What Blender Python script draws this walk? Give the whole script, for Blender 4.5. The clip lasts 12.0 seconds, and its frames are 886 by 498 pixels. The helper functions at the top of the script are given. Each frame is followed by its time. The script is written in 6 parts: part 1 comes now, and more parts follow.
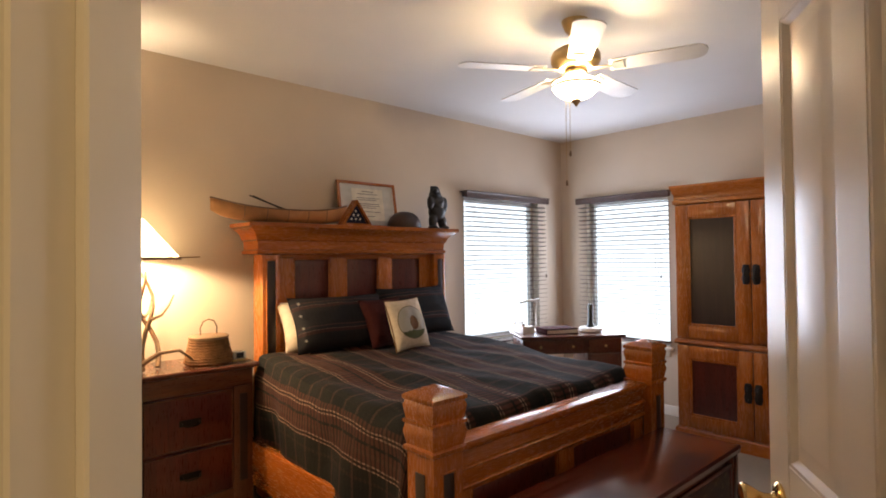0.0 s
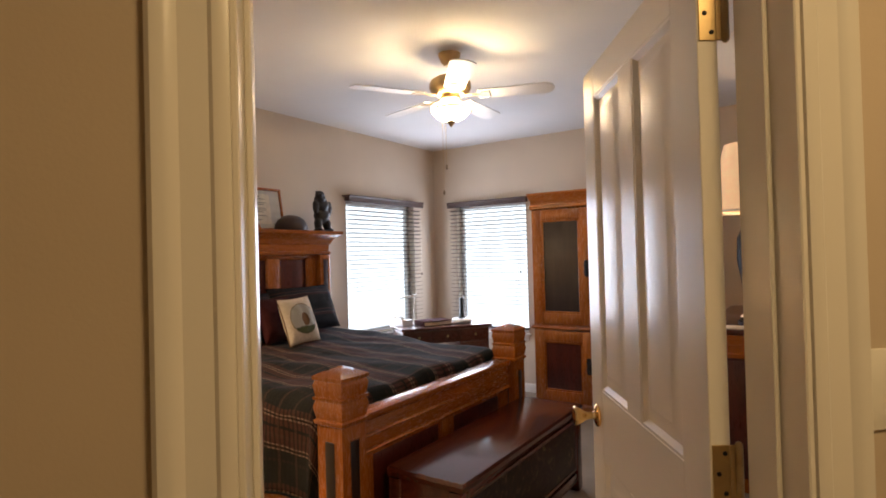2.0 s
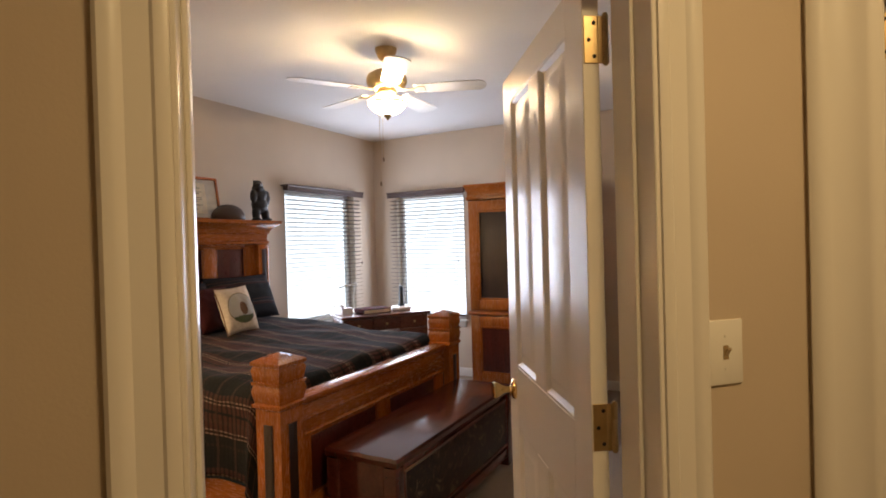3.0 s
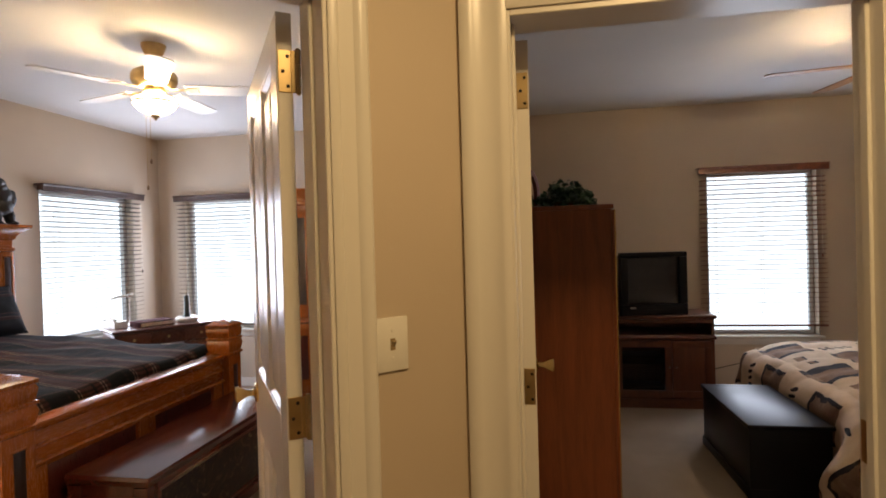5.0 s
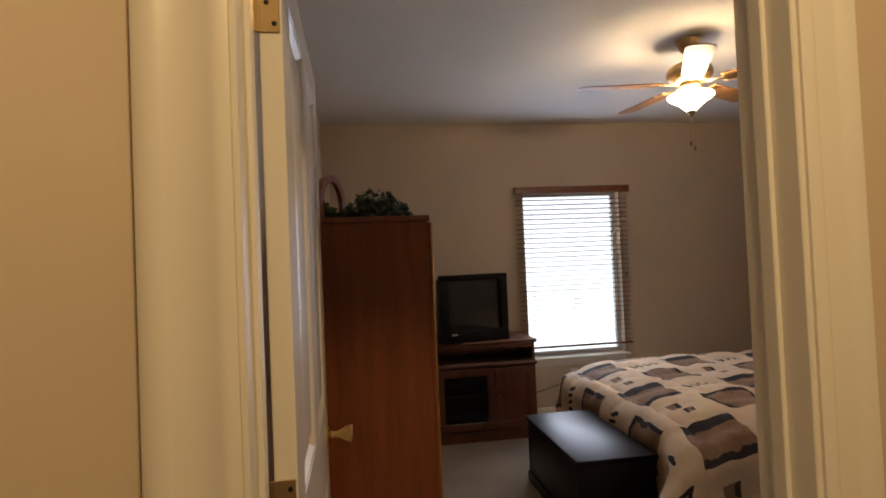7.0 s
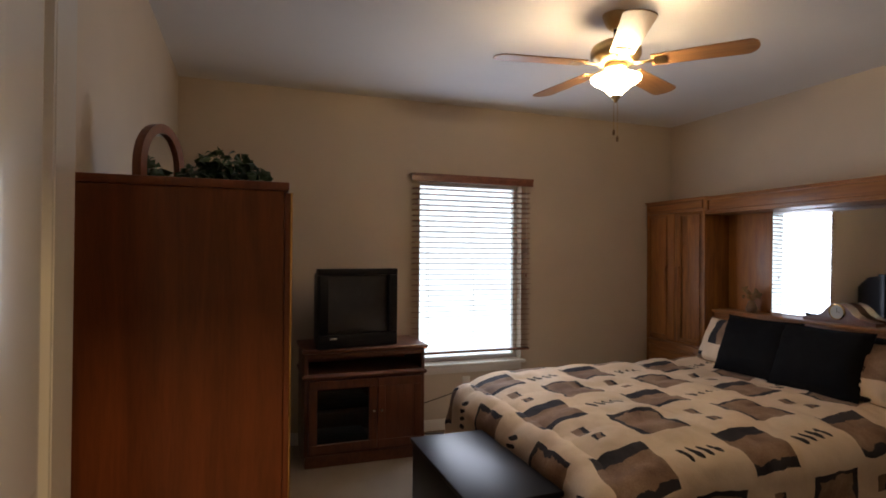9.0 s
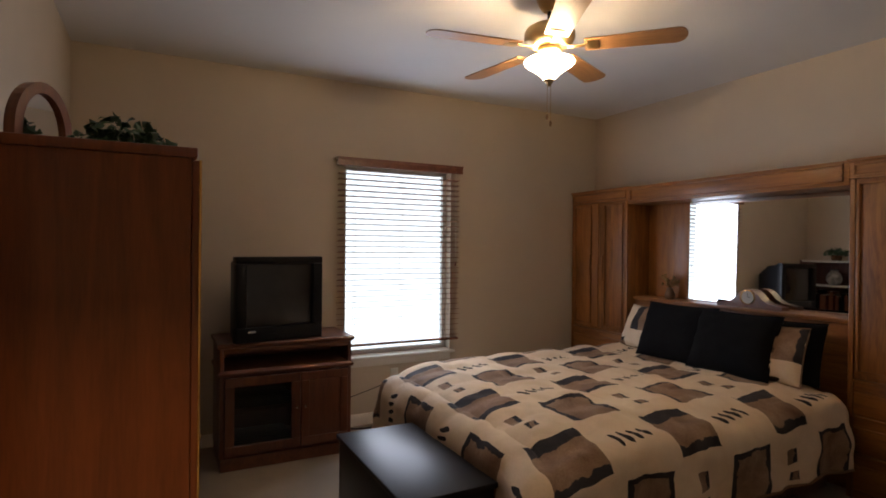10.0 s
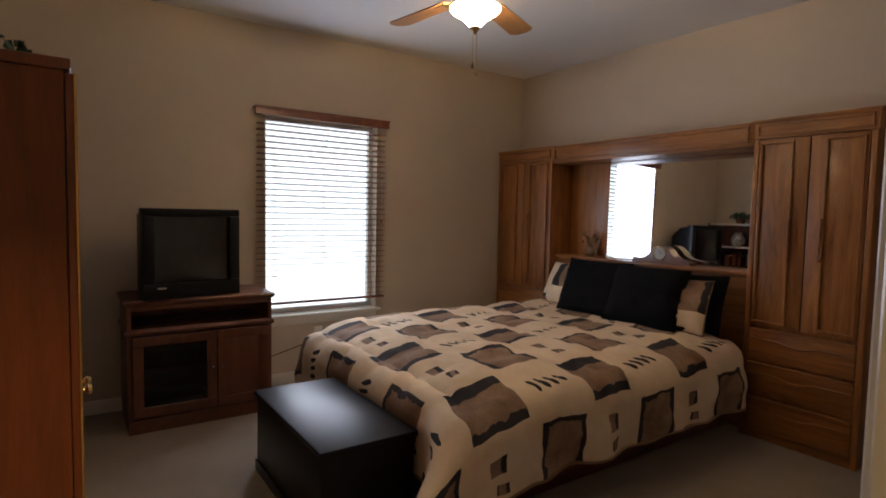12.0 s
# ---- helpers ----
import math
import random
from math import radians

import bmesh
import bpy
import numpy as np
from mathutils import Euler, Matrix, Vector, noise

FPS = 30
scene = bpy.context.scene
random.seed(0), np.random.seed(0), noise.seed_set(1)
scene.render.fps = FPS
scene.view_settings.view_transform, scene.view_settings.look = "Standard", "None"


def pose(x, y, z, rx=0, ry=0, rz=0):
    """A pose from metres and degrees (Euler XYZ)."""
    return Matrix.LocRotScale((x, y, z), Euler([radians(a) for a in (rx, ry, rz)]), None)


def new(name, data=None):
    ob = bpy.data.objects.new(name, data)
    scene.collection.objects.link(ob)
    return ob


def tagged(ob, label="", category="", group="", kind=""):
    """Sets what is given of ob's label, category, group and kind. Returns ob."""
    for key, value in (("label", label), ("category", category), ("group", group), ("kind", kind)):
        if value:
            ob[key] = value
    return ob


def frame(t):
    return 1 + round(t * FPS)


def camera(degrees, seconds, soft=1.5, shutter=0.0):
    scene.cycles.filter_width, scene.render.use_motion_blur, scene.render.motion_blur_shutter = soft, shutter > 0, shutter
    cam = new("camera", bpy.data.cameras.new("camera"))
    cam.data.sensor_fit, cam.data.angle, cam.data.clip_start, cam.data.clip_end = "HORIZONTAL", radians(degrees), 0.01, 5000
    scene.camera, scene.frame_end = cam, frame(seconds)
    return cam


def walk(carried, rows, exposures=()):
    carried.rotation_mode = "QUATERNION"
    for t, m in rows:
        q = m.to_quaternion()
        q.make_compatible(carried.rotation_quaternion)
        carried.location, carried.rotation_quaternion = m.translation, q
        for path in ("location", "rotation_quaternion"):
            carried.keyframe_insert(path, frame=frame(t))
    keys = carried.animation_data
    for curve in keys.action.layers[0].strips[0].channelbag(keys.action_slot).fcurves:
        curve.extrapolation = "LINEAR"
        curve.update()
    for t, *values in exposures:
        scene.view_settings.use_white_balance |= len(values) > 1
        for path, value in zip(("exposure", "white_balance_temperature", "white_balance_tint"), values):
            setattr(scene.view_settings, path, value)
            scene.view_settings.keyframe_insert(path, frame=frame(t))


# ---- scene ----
# camera and its walk: seconds, x, y, z, yaw, pitch, roll
cam = camera(77.75, 12.0, soft=1.8)
ROWS = [
    (0.0, 0.083, -0.059, 1.464, -42.43, 0.97, 0.65),
    (0.5, -0.011, -0.114, 1.471, -44.25, 1.10, 0.47),
    (1.0, -0.100, -0.160, 1.469, -47.68, 1.13, 0.72),
    (1.5, -0.210, -0.205, 1.467, -52.66, 1.02, 1.33),
    (2.0, -0.291, -0.237, 1.463, -56.08, 0.72, 1.51),
    (2.5, -0.343, -0.285, 1.465, -58.75, 0.05, 1.65),
    (4.5, -0.438, -0.576, 1.465, -75.01, -0.98, 1.31),
    (5.0, -0.422, -0.645, 1.468, -80.33, -0.54, 1.61),
    (5.5, -0.350, -0.675, 1.465, -85.92, -0.24, 1.93),
    (6.0, -0.178, -0.681, 1.468, -90.05, 0.19, 2.43),
    (6.5, 0.006, -0.705, 1.451, -94.97, 0.96, 2.70),
    (8.5, 0.622, -0.876, 1.452, -105.03, 0.88, 0.01),
    (9.0, 0.751, -0.899, 1.451, -109.54, 0.53, -0.46),
    (9.5, 0.833, -0.909, 1.430, -113.48, 0.23, -0.60),
    (10.0, 0.882, -0.922, 1.419, -117.36, -0.22, -0.56),
    (10.5, 0.891, -0.939, 1.400, -120.33, -0.64, -0.41),
    (11.0, 0.885, -0.960, 1.376, -122.24, -1.10, -0.29),
    (11.5, 0.885, -0.973, 1.358, -123.78, -2.36, -0.79),
    (12.0, 0.898, -0.982, 1.347, -124.48, -3.68, -1.17),
]
walk(cam, [(t, pose(x, y, z, 90 + pitch, roll, yaw)) for t, x, y, z, yaw, pitch, roll in ROWS],
     [(0.0, -0.27), (2.7, -0.27), (4.5, -0.20), (6.7, -0.20), (8.3, -0.20), (12.0, -0.18)])

# ---- light ----
world = bpy.data.worlds.new("sky")
scene.world = world
world.use_nodes = True
_wn = world.node_tree
_sky = _wn.nodes.new("ShaderNodeTexSky")
_sky.sky_type, _sky.sun_disc = "NISHITA", False
_sky.sun_elevation, _sky.sun_rotation = radians(35), radians(60)
_wn.nodes["Background"].inputs[1].default_value = 0.12
_wn.links.new(_sky.outputs[0], _wn.nodes["Background"].inputs[0])


def lamp(name, kind, m, power, colour, size=0.1, size_y=None):
    data = bpy.data.lights.new(name, kind)
    data.energy, data.color = power, colour
    if kind == "AREA":
        data.shape = "RECTANGLE"
        data.size, data.size_y = size, size_y or size
    elif kind == "POINT":
        data.shadow_soft_size = size
    ob = new(name, data)
    ob.matrix_world = m
    return ob


WARM = (1.0, 0.685, 0.325)
BULB = (1.0, 0.72, 0.43)
DAY = (0.84, 0.90, 1.10)
# the hall's ceiling light, behind the walker
lamp("hall_light", "AREA", pose(-0.15, -1.12, 2.66), 31.0, WARM, 0.35, 0.35)
# daylight in the window openings
lamp("window_light", "AREA", pose(4.13, 3.372, 1.37, 90, 0, 180), 34.0, DAY, 0.95, 1.25)
lamp("window_light", "AREA", pose(4.962, 2.73, 1.37, 90, 0, 90), 26.0, DAY, 0.75, 1.25)
lamp("window_light", "AREA", pose(4.962, -2.66, 1.33, 90, 0, 90), 19.0, DAY, 0.80, 1.40)


# ---- materials ----
class Node:
    """A value in a node tree that can be reckoned with."""

    def __init__(self, tree, socket):
        self.tree, self.socket = tree, socket

    def op(self, kind, *others, clamp=False):
        n = self.tree.nodes.new("ShaderNodeMath")
        n.operation, n.use_clamp = kind, clamp
        for i, o in enumerate((self, *others)):
            if isinstance(o, Node):
                self.tree.links.new(o.socket, n.inputs[i])
            else:
                n.inputs[i].default_value = o
        return Node(self.tree, n.outputs[0])

    def __add__(self, o): return self.op("ADD", o)
    def __sub__(self, o): return self.op("SUBTRACT", o)
    def __mul__(self, o): return self.op("MULTIPLY", o)
    def __truediv__(self, o): return self.op("DIVIDE", o)
    def lt(self, o): return self.op("LESS_THAN", o)
    def gt(self, o): return self.op("GREATER_THAN", o)
    def wrap(self, o): return self.op("FLOORED_MODULO", o)
    def floor(self): return self.op("FLOOR")
    def abs(self): return self.op("ABSOLUTE")
    def step(self, a, b):
        n = self.tree.nodes.new("ShaderNodeMapRange")
        n.interpolation_type = "SMOOTHSTEP"
        self.tree.links.new(self.socket, n.inputs[0])
        n.inputs[1].default_value, n.inputs[2].default_value = a, b
        return Node(self.tree, n.outputs[0])


class Mat:
    """A principled material with a few shorthands."""

    def __init__(self, name, base=(0.5, 0.5, 0.5), rough=0.6, metal=0.0, coat=0.0, spec=0.5):
        self.m = bpy.data.materials.new(name)
        self.m.use_nodes = True
        self.t = self.m.node_tree
        self.b = self.t.nodes["Principled BSDF"]
        self.b.inputs["Base Color"].default_value = (*base, 1)
        self.b.inputs["Roughness"].default_value = rough
        self.b.inputs["Metallic"].default_value = metal
        self.b.inputs["Coat Weight"].default_value = coat
        self.b.inputs["Coat Roughness"].default_value = 0.15
        self.b.inputs["Specular IOR Level"].default_value = spec

    def coord(self, kind="Object", scale=(1, 1, 1), turn=(0, 0, 0)):
        c = self.t.nodes.new("ShaderNodeTexCoord")
        p = self.t.nodes.new("ShaderNodeMapping")
        p.inputs["Scale"].default_value = scale
        p.inputs["Rotation"].default_value = [radians(a) for a in turn]
        self.t.links.new(c.outputs[kind], p.inputs[0])
        return p.outputs[0]

    def noise(self, vec, scale=5.0, detail=4.0, rough=0.55, distort=0.0):
        n = self.t.nodes.new("ShaderNodeTexNoise")
        n.inputs["Scale"].default_value, n.inputs["Detail"].default_value = scale, detail
        n.inputs["Roughness"].default_value, n.inputs["Distortion"].default_value = rough, distort
        self.t.links.new(vec, n.inputs["Vector"])
        return Node(self.t, n.outputs[0])

    def ramp(self, value, *stops):
        r = self.t.nodes.new("ShaderNodeValToRGB")
        el = r.color_ramp.elements
        while len(el) < len(stops):
            el.new(0.5)
        for e, (pos, col) in zip(el, stops):
            e.position, e.color = pos, (*col, 1)
        self.t.links.new(value.socket, r.inputs[0])
        return r.outputs[0]

    def mix(self, fac, a, b, how="MIX"):
        n = self.t.nodes.new("ShaderNodeMix")
        n.data_type, n.blend_type = "RGBA", how
        for o, s in ((fac, n.inputs[0]), (a, n.inputs[6]), (b, n.inputs[7])):
            if isinstance(o, Node):
                self.t.links.new(o.socket, s)
            elif isinstance(o, (int, float)):
                s.default_value = o
            elif isinstance(o, tuple):
                s.default_value = (*o, 1)
            else:
                self.t.links.new(o, s)
        return n.outputs[2]

    def colour(self, sock):
        self.t.links.new(sock, self.b.inputs["Base Color"])
        return self

    def roughness(self, node):
        self.t.links.new(node.socket, self.b.inputs["Roughness"])
        return self

    def bump(self, node, strength=0.2, dist=0.005):
        n = self.t.nodes.new("ShaderNodeBump")
        n.inputs["Strength"].default_value, n.inputs["Distance"].default_value = strength, dist
        self.t.links.new(node.socket, n.inputs["Height"])
        self.t.links.new(n.outputs[0], self.b.inputs["Normal"])
        return self

    def random(self):
        n = self.t.nodes.new("ShaderNodeObjectInfo")
        return Node(self.t, n.outputs["Random"])


def vary(c, k):
    return tuple(min(1, v * k) for v in c)


def paint(name, base, rough=0.6, relief=0.12, grain=260, spread=0.06):
    m = Mat(name, base, rough)
    big = m.noise(m.coord(), 1.3, 3)
    m.colour(m.ramp(big, (0.3, vary(base, 1 - spread)), (0.7, vary(base, 1 + spread))))
    m.bump(m.noise(m.coord(), grain, 3), relief, 0.002)
    return m.m


def wood(name, dark, light, along="x", rough=0.32, coat=0.25, fine=1.0, knots=0.0):
    """Boards with grain along one axis."""
    m = Mat(name, light, rough, coat=coat)
    s = {"x": (1.2, 14, 14), "y": (14, 1.2, 14), "z": (14, 14, 1.2)}[along]
    v = m.coord("Object", tuple(a * fine for a in s))
    n = m.noise(v, 1.6, 6, 0.6, 1.2)
    fine_n = m.noise(m.coord("Object", tuple(a * 9 * fine for a in s)), 2.0, 3)
    big = m.noise(m.coord(), 1.1, 2)
    val = n * 0.62 + fine_n * 0.25 + big * 0.2 + m.random() * 0.1
    m.colour(m.ramp(val, (0.38, dark), (0.56, tuple((a + b) / 2 for a, b in zip(dark, light))), (0.76, light)))
    m.roughness(fine_n * 0.2 + (rough - 0.1))
    m.bump(fine_n, 0.08, 0.002)
    return m.m


def plain(name, base, rough=0.5, metal=0.0, relief=0.0, grain=120, coat=0.0, spread=0.12, spec=0.5):
    m = Mat(name, base, rough, metal, coat, 0.12 if rough > 0.84 else spec)
    n = m.noise(m.coord(), grain / 8, 3)
    m.colour(m.ramp(n, (0.3, vary(base, 1 - spread)), (0.7, vary(base, 1 + spread))))
    if relief:
        m.bump(m.noise(m.coord(), grain, 3), relief, 0.003)
    return m.m


def glow(name, colour, strength):
    m = bpy.data.materials.new(name)
    m.use_nodes = True
    t = m.node_tree
    t.nodes.remove(t.nodes["Principled BSDF"])
    e = t.nodes.new("ShaderNodeEmission")
    e.inputs[0].default_value, e.inputs[1].default_value = (*colour, 1), strength
    t.links.new(e.outputs[0], t.nodes["Material Output"].inputs[0])
    return m


def lampglass(name, colour, strength, body=(0.9, 0.85, 0.75)):
    """Frosted glass that its bulb lights from within."""
    m = Mat(name, body, 0.35)
    m.b.inputs["Emission Color"].default_value = (*colour, 1)
    m.b.inputs["Emission Strength"].default_value = strength
    return m.m


WALL = paint("wall_paint", (0.56, 0.465, 0.355), 0.62, 0.12, 170)
CEIL = paint("ceiling_paint", (0.74, 0.73, 0.71), 0.8, 0.3, 120, 0.03)
TRIM = paint("white_trim_paint", (0.74, 0.70, 0.63), 0.28, 0.04, 90, 0.03)
DOORP = paint("white_door_paint", (0.76, 0.72, 0.65), 0.27, 0.05, 60, 0.03)
HONEY_X = wood("honey_pine_lengthwise", (0.23, 0.060, 0.009), (0.42, 0.126, 0.021), "x", 0.26, 0.4)
HONEY_Y = wood("honey_pine_deep", (0.23, 0.060, 0.009), (0.42, 0.126, 0.021), "y", 0.26, 0.4)
HONEY_Z = wood("honey_pine_upright", (0.23, 0.060, 0.009), (0.42, 0.126, 0.021), "z", 0.26, 0.4)
REDPANEL = wood("dark_red_panel", (0.038, 0.006, 0.004), (0.105, 0.016, 0.009), "z", 0.3, 0.3)
DARKPANEL = wood("black_brown_panel", (0.010, 0.005, 0.004), (0.03, 0.013, 0.009), "z", 0.35, 0.2)
CHERRY_X = wood("dark_cherry", (0.040, 0.008, 0.006), (0.105, 0.021, 0.013), "x", 0.2, 0.5)
DESKWOOD = wood("desk_cherry", (0.045, 0.012, 0.007), (0.13, 0.038, 0.018), "y", 0.28, 0.3)
STANDWOOD = wood("tv_stand_cherry", (0.055, 0.016, 0.008), (0.16, 0.05, 0.02), "y", 0.38, 0.15)
# the nightstand's honey pine, darkened in colour for the shade on its front
NIGHTWOOD_X = wood("shaded_pine_lengthwise", (0.050, 0.014, 0.006), (0.15, 0.046, 0.014), "x", 0.3, 0.3)
NIGHTWOOD_Z = wood("shaded_pine_upright", (0.050, 0.014, 0.006), (0.15, 0.046, 0.014), "z", 0.3, 0.3)
STANDWOOD_Z = wood("tv_stand_cherry_upright", (0.055, 0.016, 0.008), (0.16, 0.05, 0.02), "z", 0.38, 0.15)
WARDWOOD = wood("wardrobe_veneer", (0.13, 0.033, 0.011), (0.27, 0.074, 0.023), "z", 0.34, 0.1, 0.7)
OAK_X = wood("oak_lengthwise", (0.105, 0.034, 0.008), (0.40, 0.158, 0.036), "x", 0.44, 0.15)
OAK_Z = wood("oak_upright", (0.105, 0.034, 0.008), (0.40, 0.158, 0.036), "z", 0.44, 0.15)
BLACK = plain("black_lacquer", (0.009, 0.009, 0.011), 0.38, 0, 0.04, 60, spec=0.3)
BLACKPLASTIC = plain("black_plastic", (0.005, 0.005, 0.006), 0.42, 0, 0.05, 300, spec=0.22)
IRON = plain("dark_iron", (0.02, 0.017, 0.015), 0.5, 0.6, 0.1, 90)
BRASS = plain("polished_brass", (0.78, 0.56, 0.24), 0.18, 1.0)
OLDBRASS = plain("brushed_brass", (0.52, 0.38, 0.19), 0.32, 1.0)
WHITEPL = plain("white_plastic", (0.76, 0.73, 0.66), 0.35, spread=0.03)
SLATWOOD = wood("cherry_blind_slat", (0.10, 0.026, 0.011), (0.25, 0.078, 0.031), "y", 0.4, 0.1)
SLATDARK = wood("walnut_blind_slat", (0.028, 0.012, 0.008), (0.075, 0.035, 0.023), "y", 0.4, 0.1)
PAPER = plain("cream_paper", (0.72, 0.68, 0.58), 0.8)
OUTSIDE = glow("bright_overcast_distance", (0.84, 0.92, 1.0), 2.2)


# ---- building tools ----
def box(bm, x0, x1, y0, y1, z0, z1, bev=0.0, seg=2, m=None):
    mat = Matrix.Translation(((x0 + x1) / 2, (y0 + y1) / 2, (z0 + z1) / 2)) @ Matrix.Diagonal((x1 - x0, y1 - y0, z1 - z0, 1))
    r = bmesh.ops.create_cube(bm, size=1.0, matrix=(m @ mat) if m else mat)
    if bev:
        es = list({e for v in r["verts"] for e in v.link_edges})
        bmesh.ops.bevel(bm, geom=es, offset=bev, segments=seg, affect="EDGES", profile=0.5)
    return bm


def block(x0, x1, y0, y1, z0, z1, bev=0.004, seg=2):
    return box(bmesh.new(), x0, x1, y0, y1, z0, z1, bev, seg)


def lathe(profile, seg=24, bm=None, m=None, ends=True):
    """A turned shape: profile is a run of (radius, height); ends=False leaves it open, a ring closed on itself."""
    bm = bm or bmesh.new()
    rings = []
    for r, z in profile:
        ring = []
        for i in range(seg):
            a = 2 * math.pi * i / seg
            p = Vector((max(r, 1e-4) * math.cos(a), max(r, 1e-4) * math.sin(a), z))
            ring.append(bm.verts.new(m @ p if m else p))
        rings.append(ring)
    for a, b in zip(rings, rings[1:]):
        for i in range(seg):
            bm.faces.new((a[i], a[(i + 1) % seg], b[(i + 1) % seg], b[i]))
    if ends:
        bm.faces.new(rings[0][::-1])
        bm.faces.new(rings[-1])
    else:
        for i in range(seg):
            bm.faces.new((rings[-1][i], rings[-1][(i + 1) % seg], rings[0][(i + 1) % seg], rings[0][i]))
    return bm


def tube(points, radius, seg=8, bm=None, taper=1.0):
    """A round bar along a run of points."""
    bm = bm or bmesh.new()
    pts = [Vector(p) for p in points]
    rings = []
    for i, p in enumerate(pts):
        d = (pts[min(i + 1, len(pts) - 1)] - pts[max(i - 1, 0)]).normalized()
        side = d.cross(Vector((0, 0, 1)))
        side = side.normalized() if side.length > 0.05 else Vector((1, 0, 0))
        up = side.cross(d).normalized()
        r = radius * (1 + (taper - 1) * i / max(1, len(pts) - 1))
        rings.append([bm.verts.new(p + r * (math.cos(a) * side + math.sin(a) * up)) for a in (2 * math.pi * k / seg for k in range(seg))])
    for a, b in zip(rings, rings[1:]):
        for i in range(seg):
            bm.faces.new((a[i], a[(i + 1) % seg], b[(i + 1) % seg], b[i]))
    bm.faces.new(rings[0][::-1])
    bm.faces.new(rings[-1])
    return bm


def prism(outline, y0, y1, bm=None, axis="y"):
    """An outline of (a, z) pairs drawn out along an axis."""
    bm = bm or bmesh.new()
    put = {"y": lambda a, z, t: (a, t, z), "x": lambda a, z, t: (t, a, z), "z": lambda a, z, t: (a, z, t)}[axis]
    lo = [bm.verts.new(put(a, z, y0)) for a, z in outline]
    hi = [bm.verts.new(put(a, z, y1)) for a, z in outline]
    n = len(outline)
    for i in range(n):
        bm.faces.new((lo[i], lo[(i + 1) % n], hi[(i + 1) % n], hi[i]))
    bm.faces.new(lo[::-1])
    bm.faces.new(hi)
    return bm


def mesh_of(name, bm, material, smooth=0.6):
    bmesh.ops.recalc_face_normals(bm, faces=bm.faces)
    for f in bm.faces:
        f.smooth = True
    for e in bm.edges:
        if len(e.link_faces) == 2 and e.calc_face_angle(0) > smooth:
            e.smooth = False
    me = bpy.data.meshes.new(name)
    bm.to_mesh(me)
    bm.free()
    for q in material if isinstance(material, (list, tuple)) else [material]:
        me.materials.append(q)
    return me


def part(name, bm, material, parent, label="", m=None):
    """One bmesh as one mesh object under a thing or a part."""
    ob = new(name, mesh_of(name, bm, material))
    ob.parent = parent
    if m:
        ob.matrix_basis = m
    return tagged(ob, label)


def share(name, mesh, parent, m):
    ob = new(name, mesh)
    ob.parent, ob.matrix_basis = parent, m
    return ob


def thing(name, m, label, category, group="", kind=""):
    ob = new(name)
    ob.empty_display_size = 0.1
    ob.matrix_basis = m
    return tagged(ob, label, category, group, kind)


def solid(name, bm, material, label, category, kind="", group="", m=None):
    ob = new(name, mesh_of(name, bm, material))
    if m:
        ob.matrix_basis = m
    return tagged(ob, label, category, group, kind)


def panel_frame(bm, x0, x1, z0, z1, y, rim=0.012, depth=0.008):
    """A thin moulding round a panel in the plane y, facing -y."""
    for a in ((x0, x1, z0, z0 + rim), (x0, x1, z1 - rim, z1), (x0, x0 + rim, z0 + rim, z1 - rim), (x1 - rim, x1, z0 + rim, z1 - rim)):
        box(bm, a[0], a[1], y - depth, y, a[2], a[3], 0.003, 1)
    return bm

# ---- structure ----
CEILING_Z = 2.70


def carpet(name, base):
    m = Mat(name, base, 0.95, spec=0.1)
    n = m.noise(m.coord(), 320, 3)
    big = m.noise(m.coord(), 2.2, 4)
    m.colour(m.ramp(n * 0.6 + big * 0.4, (0.32, vary(base, 0.72)), (0.68, vary(base, 1.2))))
    m.bump(n, 0.7, 0.008)
    return m.m


CARPET = carpet("beige_carpet", (0.34, 0.28, 0.22))
solid("floor", block(-2.8, 5.25, -5.0, 3.65, -0.12, 0.0, 0), CARPET, "beige cut-pile carpet over the whole floor", "floor", "structure")
solid("ceiling", block(-2.8, 5.25, -5.0, 3.65, CEILING_Z, CEILING_Z + 0.12, 0), CEIL, "white lightly textured ceiling", "ceiling", "structure")


def wall_run(bm, axis, a0, a1, t0, t1, holes=()):
    """A wall along an axis from a0 to a1, between t0 and t1 in thickness, with holes (a, b, z0, z1)."""
    def put(a, b, z0, z1):
        if b - a > 1e-4 and z1 - z0 > 1e-4:
            if axis == "x":
                box(bm, a, b, t0, t1, z0, z1)
            else:
                box(bm, t0, t1, a, b, z0, z1)
    at = a0
    for a, b, z0, z1 in sorted(holes):
        put(at, a, 0, CEILING_Z)
        put(a, b, 0, z0)
        put(a, b, z1, CEILING_Z)
        at = b
    put(at, a1, 0, CEILING_Z)
    return bm


W1 = (3.56, 4.64, 0.70, 2.03)      # north window, along x
W2 = (2.28, 3.15, 0.62, 2.03)      # east window of the first room, along y
W3 = (-3.15, -2.215, 0.545, 2.06)    # east window of the second room, along y
DOOR_H = 2.02
solid("wall_north", wall_run(bmesh.new(), "x", -0.07, 5.20, 3.46, 3.61, [W1]), WALL, "beige painted bedroom wall with a window", "wall", "structure")
solid("wall_east", wall_run(bmesh.new(), "y", -4.90, 3.46, 5.05, 5.20, [W2, W3]), WALL, "beige painted outer wall with two windows", "wall", "structure")
solid("wall_south", wall_run(bmesh.new(), "x", 1.01, 5.05, -4.90, -4.78), WALL, "beige painted wall behind the wall unit", "wall", "structure")
